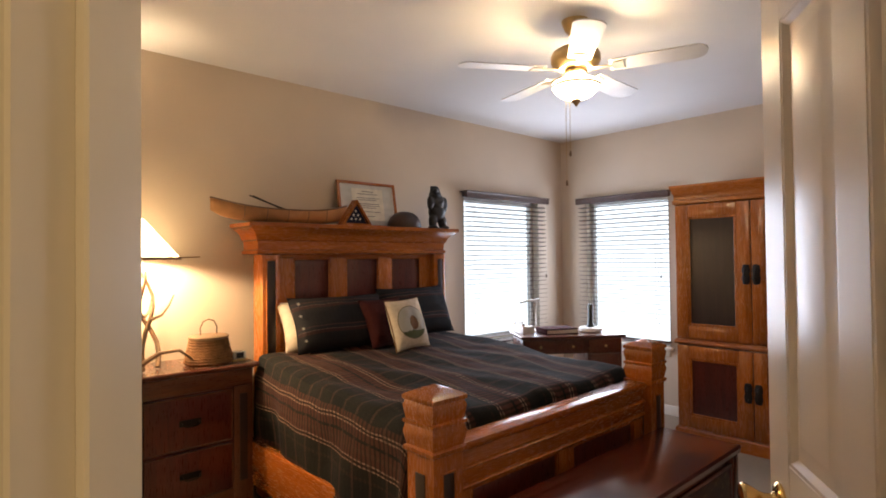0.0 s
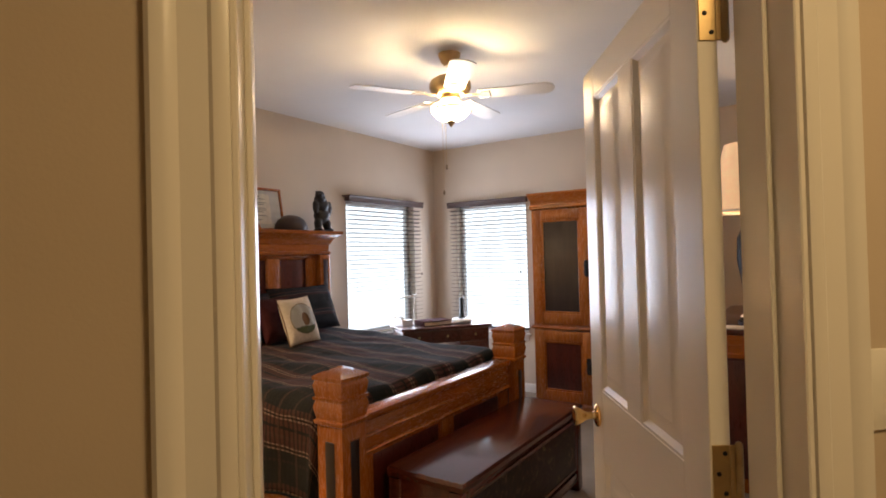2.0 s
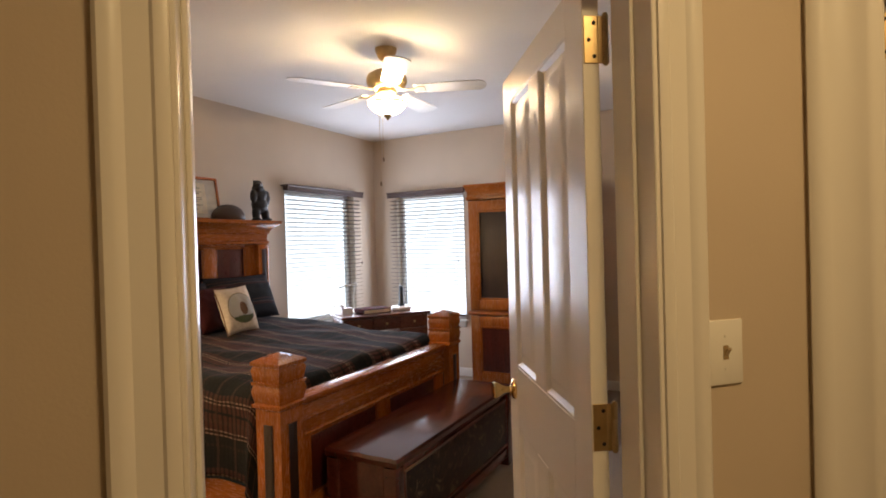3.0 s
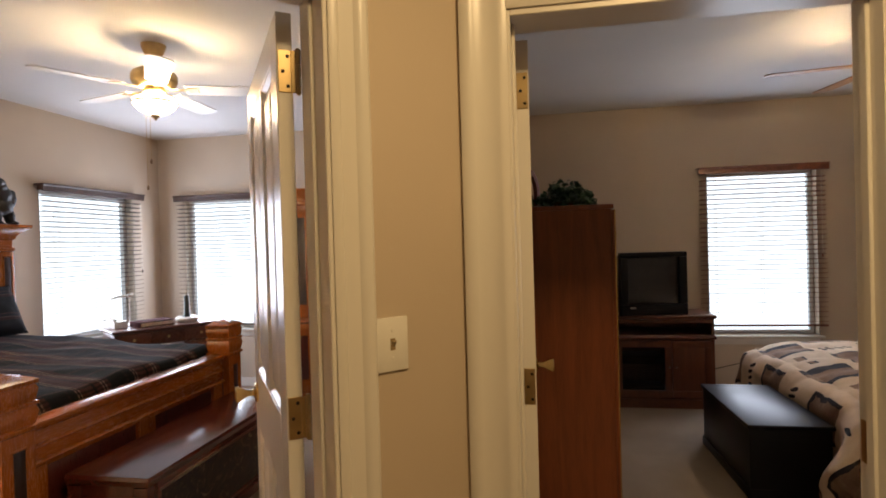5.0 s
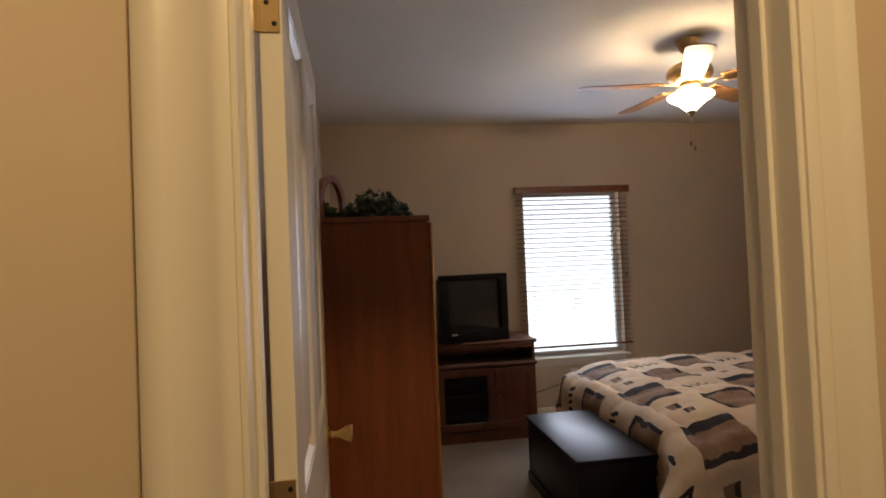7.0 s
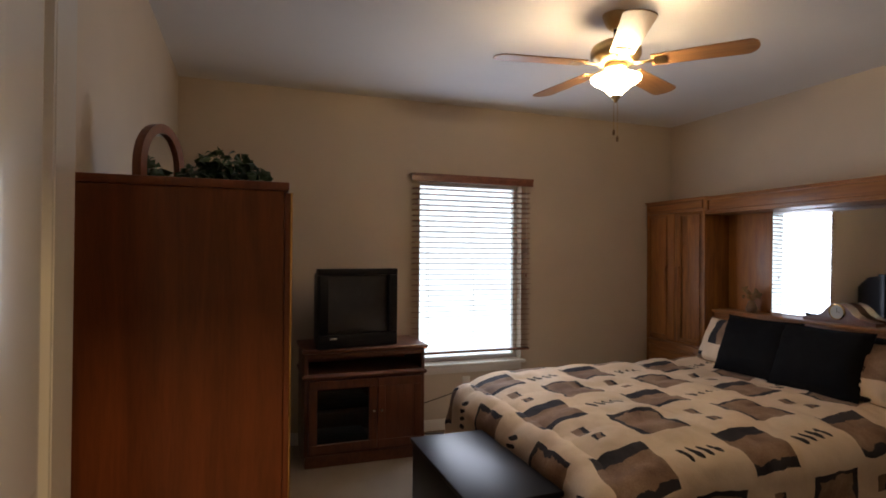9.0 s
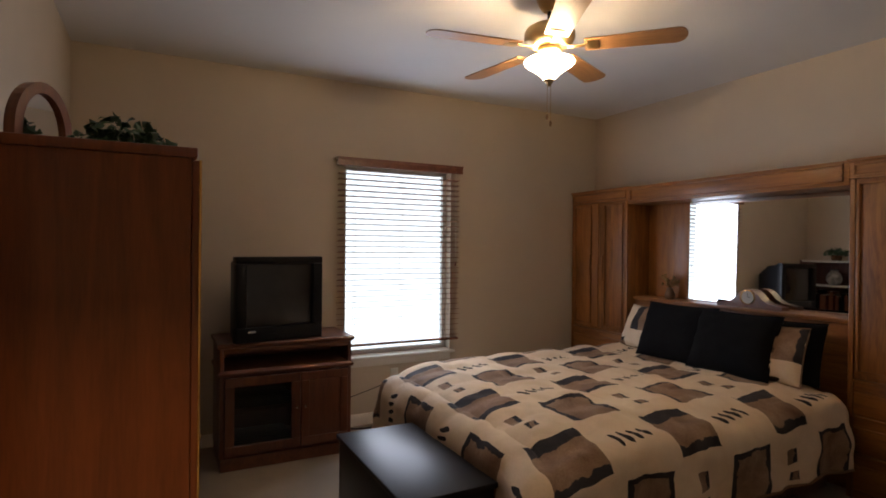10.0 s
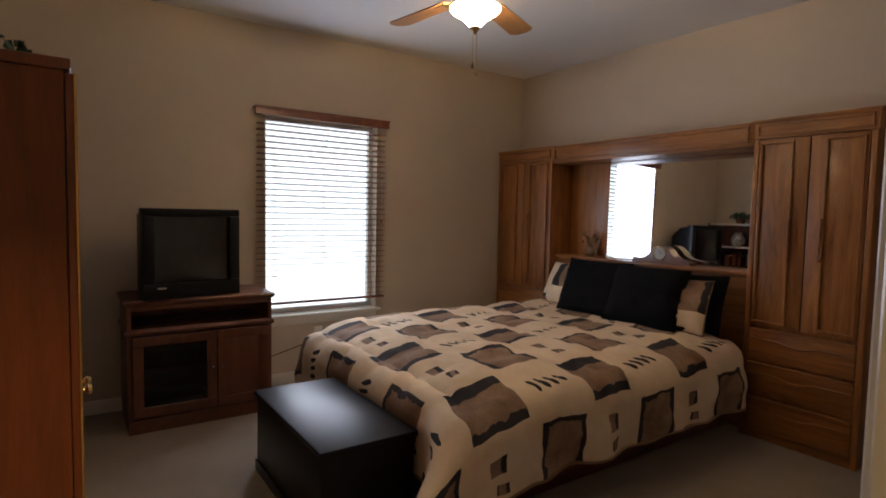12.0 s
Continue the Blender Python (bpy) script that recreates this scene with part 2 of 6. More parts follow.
solid("wall_divider", wall_run(bmesh.new(), "x", 1.01, 5.05, -0.42, -0.30), WALL, "beige painted wall between the bedrooms", "wall", "structure")
solid("wall_west", wall_run(bmesh.new(), "y", 0.55, 3.46, -0.07, 0.05), WALL, "beige painted bedroom wall", "wall", "structure")
solid("wall_doorway", wall_run(bmesh.new(), "y", -4.90, -0.47, 0.90, 1.01, [(-1.396, -0.588, 0, DOOR_H)]), WALL, "beige painted wall with an open doorway", "wall", "structure")
_bm = bmesh.new()
prism([(0.6595, -0.2295), (0.90, -0.47), (1.01, -0.47), (1.01, -0.41), (0.7445, -0.1445)], 0, CEILING_Z, _bm, "z")
prism([(-0.07, 0.50), (0.1065, 0.3235), (0.1915, 0.4085), (0.05, 0.55), (-0.07, 0.55)], 0, CEILING_Z, _bm, "z")
prism([(0.1065, 0.3235), (0.6595, -0.2295), (0.7445, -0.1445), (0.1915, 0.4085)], DOOR_H, CEILING_Z, _bm, "z")
solid("wall_diagonal", _bm, WALL, "beige painted hall wall set at an angle, with a doorway", "wall", "structure")
_bm = bmesh.new()
wall_run(_bm, "y", 0.55, 1.60, -0.19, -0.07)
wall_run(_bm, "x", -2.70, -0.19, 1.48, 1.60)
wall_run(_bm, "y", -2.70, 1.48, -2.80, -2.70)
wall_run(_bm, "x", -2.70, 0.90, -2.80, -2.70)
solid("wall_hall", _bm, WALL, "beige painted hall walls", "wall", "structure")


# doors: x along the opening as the hall sees it, y into the bedroom
def casing_bm(length, width=0.09):
    """A moulded board, its width along x, its face towards -y, its length along z."""
    o = [(0, 0), (0, -0.009), (0.010, -0.013), (0.020, -0.013), (0.026, -0.009), (0.062, -0.011), (0.070, -0.017),
         (0.080, -0.020), (0.092, -0.020), (0.100, -0.014), (0.100, 0)]
    return prism([(a * width / 0.1, b) for a, b in o], 0, length, axis="z")


def casing_set(m, w, h, name, side_y, flip, near=0.09):
    """Casing boards round an opening on one face of the wall."""
    t = thing(name, m, "white painted moulded door casing", "door trim", kind="structure")
    turn = Matrix.Diagonal((1, -1, 1, 1)) if flip else Matrix.Identity(4)
    base = Matrix.Translation((0, side_y, 0)) @ turn
    for nm, mm, ln in (("casing_side", Matrix.Diagonal((-1, 1, 1, 1)), h + 0.10), ("casing_side", Matrix.Translation((w, 0, 0)), h + 0.10)):
        part(nm, casing_bm(ln, near if mm[0][0] < 0 else 0.09), TRIM, t, m=base @ mm)
    part("casing_head", casing_bm(w), TRIM, t, m=base @ Matrix.Translation((0, 0, h)) @ pose(0, 0, 0, 0, 90, 0) @ Matrix.Diagonal((-1, 1, 1, 1)))
    return t


def knob_bm():
    bm = lathe([(0.0, 0.0), (0.032, 0.0), (0.033, 0.004), (0.029, 0.008), (0.014, 0.012), (0.010, 0.018), (0.0105, 0.030), (0.014, 0.040),
                (0.021, 0.051), (0.0262, 0.061), (0.0272, 0.067), (0.0245, 0.072), (0.015, 0.0745), (0.0, 0.075)], 20)
    return bm


def door_leaf(t, w, h, th):
    """A four-panel leaf: hinge edge at x=0, running along +x, thickness along y from 0 to th."""
    part("core", block(0.002, w - 0.002, 0.0125, th - 0.0125, 0, h, 0), DOORP, t)
    st, mid = 0.105, 0.095
    rails = (0.0, 0.20), (0.860, 1.055), (h - 0.088, h)
    cols = (st, (w - mid) / 2), ((w + mid) / 2, w - st)
    bm = bmesh.new()
    box(bm, 0, st, 0, th, 0, h, 0.0015, 1)
    box(bm, w - st, w, 0, th, 0, h, 0.0015, 1)
    for z0, z1 in rails:
        box(bm, st, w - st, 0, th, z0, z1, 0.0015, 1)
    for (a, z0), (z1, b) in zip(rails, rails[1:]):
        box(bm, (w - mid) / 2, (w + mid) / 2, 0, th, z0, z1, 0.0015, 1)
    part("frame", bm, DOORP, t)
    # each panel: a sloping moulding down to a groove, then a raised field
    steps = (-0.001, 0.0012), (0.006, 0.0018), (0.017, 0.0112), (0.023, 0.0118), (0.052, 0.0030), (0.055, 0.0026)
    for x0, x1 in cols:
        for (a, z0), (z1, b) in zip(rails, rails[1:]):
            pb = bmesh.new()
            for flip in (False, True):
                rings = [[pb.verts.new((x, th - y if flip else y, z)) for x, z in ((x0 + k, z0 + k), (x1 - k, z0 + k), (x1 - k, z1 - k), (x0 + k, z1 - k))] for k, y in steps]
                for ra, rb in zip(rings, rings[1:]):
                    for q in range(4):
                        f = (ra[q], ra[(q + 1) % 4], rb[(q + 1) % 4], rb[q])
                        pb.faces.new(f[::-1] if flip else f)
                pb.faces.new(rings[-1][::-1] if flip else rings[-1])
            part("panel", pb, DOORP, t)


def door_set(m, w, name, hinge_right, label, near=0.09):
    th, depth = 0.035, 0.115
    casing_set(m, w, DOOR_H, "trim_" + name, 0.0, False, near)
    casing_set(m, w, DOOR_H, "trim_" + name, depth, True)
    j = thing("jamb_" + name, m, "white painted door jamb with stops", "door frame", kind="structure")
    for x0, x1 in ((-0.001, 0.008), (w - 0.010, w + 0.001)):
        part("jamb_side", block(x0, x1, -0.004, depth + 0.004, 0, DOOR_H, 0.002, 1), TRIM, j)
    part("jamb_head", block(0.008, w - 0.010, -0.004, depth + 0.004, DOOR_H - 0.016, DOOR_H + 0.001, 0.002, 1), TRIM, j)
    for x0, x1 in ((0.008, 0.017), (w - 0.019, w - 0.010)):
        part("stop", block(x0, x1, 0.045, 0.075, 0, DOOR_H - 0.016, 0.002, 1), TRIM, j)
    latch_x = 0.0085 if hinge_right else w - 0.0105
    part("strike_plate", block(latch_x - 0.0012, latch_x + 0.0012, depth - 0.035, depth - 0.005, 0.93, 1.03, 0.0005, 1), OLDBRASS, j, "brass strike plate")
    lw = w - 0.036
    hx = w - 0.020 if hinge_right else 0.012
    # the leaf stands open
    if hinge_right:
        lm = m @ Matrix.Translation((hx, depth + 0.030, 0.012)) @ pose(0, 0, 0, 0, 0, 78.8)
    else:
        lm = m @ Matrix.Translation((hx + th, depth + 0.030, 0.012)) @ pose(0, 0, 0, 0, 0, 90.6)
    d = thing(name, lm, label, "door", kind="structure")
    door_leaf(d, lw, 1.985, th)
    # knobs on both faces
    for y, rx in ((0.0, 90), (th, -90)):
        part("door_knob", knob_bm(), BRASS, d, "polished brass knob", pose(lw - 0.06, y, 0.972, rx, 0, 0))
    part("latch_plate", block(lw - 0.0005, lw + 0.0015, 0.006, th - 0.006, 0.937, 1.007, 0.0004, 1), OLDBRASS, d, "brass latch plate")
    for z in (0.19, 1.025, 1.805):
        hb = bmesh.new()
        yp = -0.012 if hinge_right else th + 0.012
        box(hb, -0.0025, 0.0005, 0.003, th - 0.003, z, z + 0.095, 0.001, 1)
        lo, hi = sorted((yp, 0.004 if hinge_right else th - 0.004))
        box(hb, -0.004, -0.0005, lo, hi, z, z + 0.095, 0.001, 1)
        lathe([(0.0, z - 0.006), (0.004, z - 0.004), (0.0065, z), (0.0065, z + 0.030), (0.0058, z + 0.031), (0.0065, z + 0.032), (0.0065, z + 0.063),
               (0.0058, z + 0.064), (0.0065, z + 0.065), (0.0065, z + 0.095), (0.004, z + 0.100), (0.0, z + 0.101)], 12, hb, Matrix.Translation((-0.004, yp, 0)))
        hg = part("hinge", hb, OLDBRASS, d, "brass butt hinge")
        for sy, sz in ((0.011, 0.014), (0.022, 0.047), (0.011, 0.081)):
            part("screw", lathe([(0.0, 0.0), (0.004, 0.0), (0.0042, 0.001), (0.003, 0.0018), (0.0, 0.0019)], 10), IRON, hg, m=pose(-0.0024, sy, z + sz, 0, -90, 0))


door_set(pose(0.1065, 0.3235, 0, 0, 0, -45), 0.782, "door_1", True, "white four-panel bedroom door standing open")
door_set(pose(0.90, -0.588, 0, 0, 0, -90), 0.808, "door_2", False, "white four-panel bedroom door opened against a wardrobe", 0.114)


def baseboard(x0, y0, x1, y1, name="baseboard"):
    """A skirting from one point to the next, the room on its left."""
    d = Vector((x1 - x0, y1 - y0, 0))
    o = [(0, 0), (0.013, 0), (0.013, 0.062), (0.009, 0.074), (0.006, 0.085), (0, 0.088)]
    ob = solid(name, prism(o, 0, d.length, axis="y"), TRIM, "white painted baseboard", "baseboard", "structure")
    ang = math.degrees(math.atan2(d.y, d.x)) - 90
    ob.matrix_basis = pose(x0, y0, 0, 0, 0, ang) @ Matrix.Diagonal((-1, 1, 1, 1))
    return ob


baseboard(5.05, -4.78, 5.05, -0.42)
baseboard(5.05, -0.30, 5.05, 3.46)
baseboard(5.05, 3.46, 0.05, 3.46)
baseboard(1.01, -4.78, 5.05, -4.78)
baseboard(5.05, -0.42, 1.01, -0.42)
baseboard(1.01, -0.30, 5.05, -0.30)
baseboard(0.05, 3.46, 0.05, 0.56)
baseboard(1.01, -1.49, 1.01, -4.78)
baseboard(0.90, -2.70, 0.90, -1.49)


# windows: local x along the wall, y outwards, z up from the opening's foot
def glass_mat():
    m = Mat("window_glass", (1, 1, 1), 0.0)
    m.b.inputs["Transmission Weight"].default_value = 1.0
    m.b.inputs["IOR"].default_value = 1.05
    return m.m


GLASS = glass_mat()
VINYL = plain("white_vinyl", (0.78, 0.78, 0.77), 0.4, spread=0.03)


def window(name, m, w, h, thick=0.15):
    t = thing(name, m, "white vinyl fixed window with daylight behind", "window", kind="structure")
    fr = bmesh.new()
    for a in ((0, w, 0, 0.035), (0, w, h - 0.035, h), (0, 0.035, 0.035, h - 0.035), (w - 0.035, w, 0.035, h - 0.035)):
        box(fr, a[0], a[1], 0.085, 0.135, a[2], a[3], 0.004, 1)
    part("window_frame", fr, VINYL, t)
    part("window_sill", block(-0.03, w + 0.03, -0.05, 0.085, -0.024, -0.001, 0.006), TRIM, t)
    part("sill_apron", block(0.0, w, -0.014, -0.001, -0.085, -0.024, 0.003), TRIM, t)
    p = part("pane", block(0.035, w - 0.035, 0.105, 0.109, 0.035, h - 0.035, 0), GLASS, t)
    p.visible_shadow = False
    return t


def blind(m, w, h, wood_mat, label, tilt=-9):
    """A wooden slat blind that hangs before a window; x along the wall, y outwards, z=0 at its foot."""
    t = thing("wooden_blind", m, label, "window blind", "window blinds")
    vb = bmesh.new()
    prism([(-0.040, h - 0.062), (-0.046, h - 0.058), (-0.046, h - 0.020), (-0.056, h - 0.008), (-0.056, h), (0.045, h), (0.045, h - 0.012), (-0.030, h - 0.012), (-0.030, h - 0.062)],
          -0.012, w + 0.012, vb, "x")
    part("valance", vb, wood_mat, t, "moulded wooden valance")
    part("headrail", block(0.0, w, -0.022, 0.028, h - 0.052, h - 0.013, 0.002, 1), wood_mat, t)
    pitch = 0.0435
    n = int((h - 0.10) / pitch)
    sb = bmesh.new()
    box(sb, 0.006, w - 0.006, -0.025, 0.025, -0.0014, 0.0014, 0.0006, 1)
    sm = mesh_of("slat", sb, wood_mat)
    for i in range(n):
        z = 0.045 + i * pitch
        share("slat", sm, t, Matrix.Translation((0, 0, z)) @ pose(0, 0, 0, tilt + random.uniform(-1.2, 1.2), random.uniform(-0.08, 0.08), 0))
    part("bottom_rail", block(0.006, w - 0.006, -0.025, 0.025, 0.004, 0.020, 0.004), wood_mat, t)
    for x in (w * 0.13, w * 0.5, w * 0.87):
        lb = bmesh.new()
        for y in (-0.027, 0.027):
            box(lb, x - 0.0012, x + 0.0012, y - 0.0006, y + 0.0006, 0.010, h - 0.05)
        part("ladder_cord", lb, PAPER, t)
    part("pull_cord", tube([(w - 0.06, -0.055, h - 0.06), (w - 0.058, -0.056, h * 0.62), (w - 0.060, -0.056, h * 0.45)], 0.0016, 6), PAPER, t)
    part("tassel", lathe([(0.0, 0), (0.008, 0.002), (0.007, 0.018), (0.003, 0.034), (0.0, 0.035)], 10), wood_mat, t, m=Matrix.Translation((w - 0.060, -0.056, h * 0.45 - 0.034)))
    return t


M_N = lambda x, z: pose(x, 3.46, z)                       # north wall, x to the east
M_E = lambda y, z: pose(5.05, y, z, 0, 0, -90)            # east wall, x to the south
window("window_1", M_N(W1[0], W1[2]), W1[1] - W1[0], W1[3] - W1[2])
window("window_2", M_E(W2[1], W2[2]), W2[1] - W2[0], W2[3] - W2[2])
window("window_3", M_E(W3[1], W3[2]), W3[1] - W3[0], W3[3] - W3[2])
blind(pose(3.525, 3.415, 0.66), 1.165, 1.405, SLATDARK, "dark walnut slat blind let down over the north window")
blind(pose(5.005, 3.21, 0.66, 0, 0, -90), 0.96, 1.405, SLATDARK, "dark walnut slat blind let down over the east window")
blind(pose(5.005, -2.138, 0.63, 0, 0, -90), 1.066, 1.47, SLATWOOD, "reddish cherry slat blind let down over the window", -9)
# bright overcast distance outside
solid("backdrop", block(1.5, 6.8, 5.2, 5.22, -0.5, 4.5, 0), OUTSIDE, "bright overcast sky outside", "backdrop", "structure")
solid("backdrop", block(6.8, 6.82, -5.5, 5.2, -0.5, 4.5, 0), OUTSIDE, "bright overcast sky outside", "backdrop", "structure")

# ---- things: shared tools ----
def wpart(name, bm, material, parent, label=""):
    """A part whose bmesh is laid out in the room's own metres."""
    return part(name, bm, material, parent, label, parent.matrix_basis.inverted() if parent.parent is None else None)


def loft(levels, x0, x1, y0, y1, bm=None, back=True):
    """A stack of rectangles: (height, overhang). back=False: no overhang at y1."""
    bm = bm or bmesh.new()
    rings = []
    for z, o in levels:
        yb = y1 + (o if back else 0)
        rings.append([bm.verts.new(p) for p in ((x0 - o, y0 - o, z), (x1 + o, y0 - o, z), (x1 + o, yb, z), (x0 - o, yb, z))])
    for a, b in zip(rings, rings[1:]):
        for i in range(4):
            bm.faces.new((a[i], a[(i + 1) % 4], b[(i + 1) % 4], b[i]))
    bm.faces.new(rings[0][::-1])
    bm.faces.new(rings[-1])
    return bm


def grid(fn, nu, nv, bm=None, uv=None):
    """A sheet: fn(i/nu, j/nv) gives a place; uv likewise gives texture metres."""
    bm = bm or bmesh.new()
    lay = bm.loops.layers.uv.verify()
    vs = [[bm.verts.new(fn(i / nu, j / nv)) for j in range(nv + 1)] for i in range(nu + 1)]
    for i in range(nu):
        for j in range(nv):
            f = bm.faces.new((vs[i][j], vs[i + 1][j], vs[i + 1][j + 1], vs[i][j + 1]))
            if uv:
                for l, (a, b) in zip(f.loops, ((i, j), (i + 1, j), (i + 1, j + 1), (i, j + 1))):
                    l[lay].uv = uv(a / nu, b / nv)
    return bm


def cushion(w, h, t, flange=0.0, seed=0, n=22):
    """A stuffed pillow standing in x-z, its thickness along y, its foot at z=0."""
    bm = bmesh.new()
    lay = bm.loops.layers.uv.verify()
    for s in (-1, 1):
        rows = []
        for i in range(n + 1):
            row = []
            for j in range(n + 1):
                u, v = 2 * i / n - 1, 2 * j / n - 1
                puff = max(0.0, (1 - abs(u) ** 2.6)) ** 0.5 * max(0.0, (1 - abs(v) ** 2.6)) ** 0.5
                # corners drawn out, sides drawn in
                pinch = 1 - 0.06 * (1 - v * v) * abs(u) ** 3
                pinch_v = 1 - 0.06 * (1 - u * u) * abs(v) ** 3
                q = Vector((u * 3 + seed * 7, v * 3, s * 2))
                wob = noise.noise(q) * 0.012 * puff + noise.noise(q * 2.7) * 0.006 * puff
                row.append(bm.verts.new((u * w / 2 * pinch, s * (t / 2 * puff + 0.001) + wob, h / 2 + v * h / 2 * pinch_v)))
            rows.append(row)
        for i in range(n):
            for j in range(n):
                f = bm.faces.new((rows[i][j], rows[i + 1][j], rows[i + 1][j + 1], rows[i][j + 1]))
                for l, (a, b) in zip(f.loops, ((i, j), (i + 1, j), (i + 1, j + 1), (i, j + 1))):
                    l[lay].uv = ((a / n - 0.5) * w, (b / n - 0.5) * h)
    bmesh.ops.remove_doubles(bm, verts=bm.verts, dist=0.003)
    return bm


def drape(x0, x1, y0, y1, top, over, r, low, seed, puff, nu=90, nv=80, wave=0.02, sides="WSE"):
    """Bedding that lies on a rectangle and hangs over its sides."""
    ow = over if "W" in sides else 0.0
    oe = over if "E" in sides else 0.0
    os_ = over if "S" in sides else 0.0
    def fn(a, b):
        u = x0 - ow + a * (x1 - x0 + ow + oe)
        v = y0 - os_ + b * (y1 - y0 + os_)
        cx, cy = min(max(u, x0), x1), max(v, y0)
        ex, ey = u - cx, v - cy
        e = math.hypot(ex, ey)
        q = Vector((u * 2.2 + seed, v * 2.2, 0.3))
        z = top + puff(u - x0, v - y0) * (1 if e < r else 0.4) + 0.012 * noise.noise(q) + 0.006 * noise.noise(q * 3.1)
        x, y = cx, cy
        if e > 0:
            dx, dy = ex / e, ey / e
            ang = min(e / r, math.pi / 2)
            out = r * math.sin(ang)
            z -= r * (1 - math.cos(ang))
            extra = e - r * math.pi / 2
            if extra > 0:
                z -= extra
                along = v if abs(dx) > abs(dy) else u
                k = min(1.0, extra / 0.25)
                out += k * (wave * math.sin(along * 13 + 2.2 * noise.noise(Vector((along * 2, seed, 0)))) + 0.02 * noise.noise(Vector((along * 5, z * 4, seed))))
                out += 0.25 * extra * abs(dx * dy)
            x, y = cx + dx * out, cy + dy * out
        return (x, y, max(z, low))
    def uv(a, b):
        return (x0 - ow + a * (x1 - x0 + ow + oe) - x0, y0 - os_ + b * (y1 - y0 + os_) - y0)
    return grid(fn, nu, nv, None, uv)


def thick(ob, t, offset=-1.0):
    m = ob.modifiers.new("thickness", "SOLIDIFY")
    m.thickness, m.offset = t, offset
    return ob


def edge_tube(ob, nu, nv, r):
    """A bound edge along the three hanging sides of a draped sheet."""
    at = lambda i, j: ob.data.vertices[i * (nv + 1) + j].co.copy()
    path = [at(0, j) for j in range(nv, 0, -2)] + [at(i, 0) for i in range(0, nu, 2)] + [at(nu, j) for j in range(0, nv + 1, 2)]
    return tube(path, r, 6)


def piping(w, h, r=0.005):
    """A cord round a pillow's seam."""
    path = []
    for k in range(4):
        for i in range(10):
            s = 2 * i / 10 - 1
            u, v = ((s, -1), (1, s), (-s, 1), (-1, -s))[k]
            path.append((u * w / 2 * (1 - 0.06 * (1 - v * v) * abs(u) ** 3), 0, h / 2 + v * h / 2 * (1 - 0.06 * (1 - u * u) * abs(v) ** 3)))
    return tube(path + path[:1], r, 6)


def cloth_stripes(name, stops, period, axis=0, rough=0.9, broken=0.35, cross=0.0):
    """Woven stripes across one texture direction."""
    m = Mat(name, stops[0][1], rough, spec=0.15)
    c = m.t.nodes.new("ShaderNodeTexCoord")
    sx = m.t.nodes.new("ShaderNodeSeparateXYZ")
    m.t.links.new(c.outputs["UV"], sx.inputs[0])
    u, v = Node(m.t, sx.outputs[axis]), Node(m.t, sx.outputs[1 - axis])
    wob = m.noise(c.outputs["UV"], 6, 2)
    val = ((u + wob * 0.016) / period).wrap(1.0)
    col = m.ramp(val, *stops)
    m.t.nodes[-1].color_ramp.interpolation = "CONSTANT"
    # small woven motifs along each stripe
    zig = (v * 34.0 + wob * 1.5).wrap(1.0).gt(0.55)
    fleck = m.noise(c.outputs["UV"], 170, 2)
    dark = m.mix(zig * broken, col, vary(stops[0][1], 0.8))
    band = (v / 0.115 + wob * 0.1).wrap(1.0)
    dark = m.mix((band.gt(0.86) * fleck.gt(0.42)) * cross, dark, (0.060, 0.030, 0.022))
    col = m.mix(fleck.step(0.5, 0.75) * 0.22, dark, (0.06, 0.038, 0.03))
    m.colour(col)
    m.bump(fleck, 0.5, 0.004)
    return m.m


GREEN_D, MAROON_D, CREAM_D = (0.009, 0.0100, 0.0095), (0.058, 0.021, 0.016), (0.20, 0.13, 0.09)
QUILT = cloth_stripes("tapestry_stripes", [(0.0, GREEN_D), (0.10, (0.022, 0.014, 0.012)), (0.14, GREEN_D), (0.255, CREAM_D), (0.277, (0.022, 0.010, 0.009)), (0.305, CREAM_D), (0.325, MAROON_D),
                      (0.40, (0.062, 0.028, 0.020)), (0.45, MAROON_D), (0.52, (0.010, 0.010, 0.010)), (0.56, MAROON_D), (0.66, CREAM_D), (0.680, (0.022, 0.010, 0.009)), (0.71, CREAM_D), (0.732, (0.050, 0.020, 0.015)), (0.81, GREEN_D)], 0.37, broken=0.72, cross=0.55)
SHAM = cloth_stripes("tapestry_sham", [(0.0, (0.015, 0.015, 0.017)), (0.55, (0.040, 0.018, 0.017)), (0.66, (0.11, 0.075, 0.06)), (0.68, (0.019, 0.019, 0.022)), (0.80, (0.07, 0.038, 0.032)), (0.83, (0.016, 0.015, 0.017))], 0.17, 1)
CREAMCLOTH = plain("cream_cotton", (0.62, 0.53, 0.41), 0.9, 0, 0.3, 260)
MAROON = plain("maroon_cloth", (0.045, 0.011, 0.011), 0.9, 0, 0.3, 260)
BLACKCLOTH = plain("black_cloth", (0.0055, 0.0055, 0.0065), 0.92, 0, 0.3, 260)
SHEET = plain("white_mattress_ticking", (0.6, 0.57, 0.52), 0.9)

# ---- first bedroom ----
bed = thing("bed", pose(2.22, 2.30, 0), "honey pine panel bed with carved posts and dark red panels", "bed")
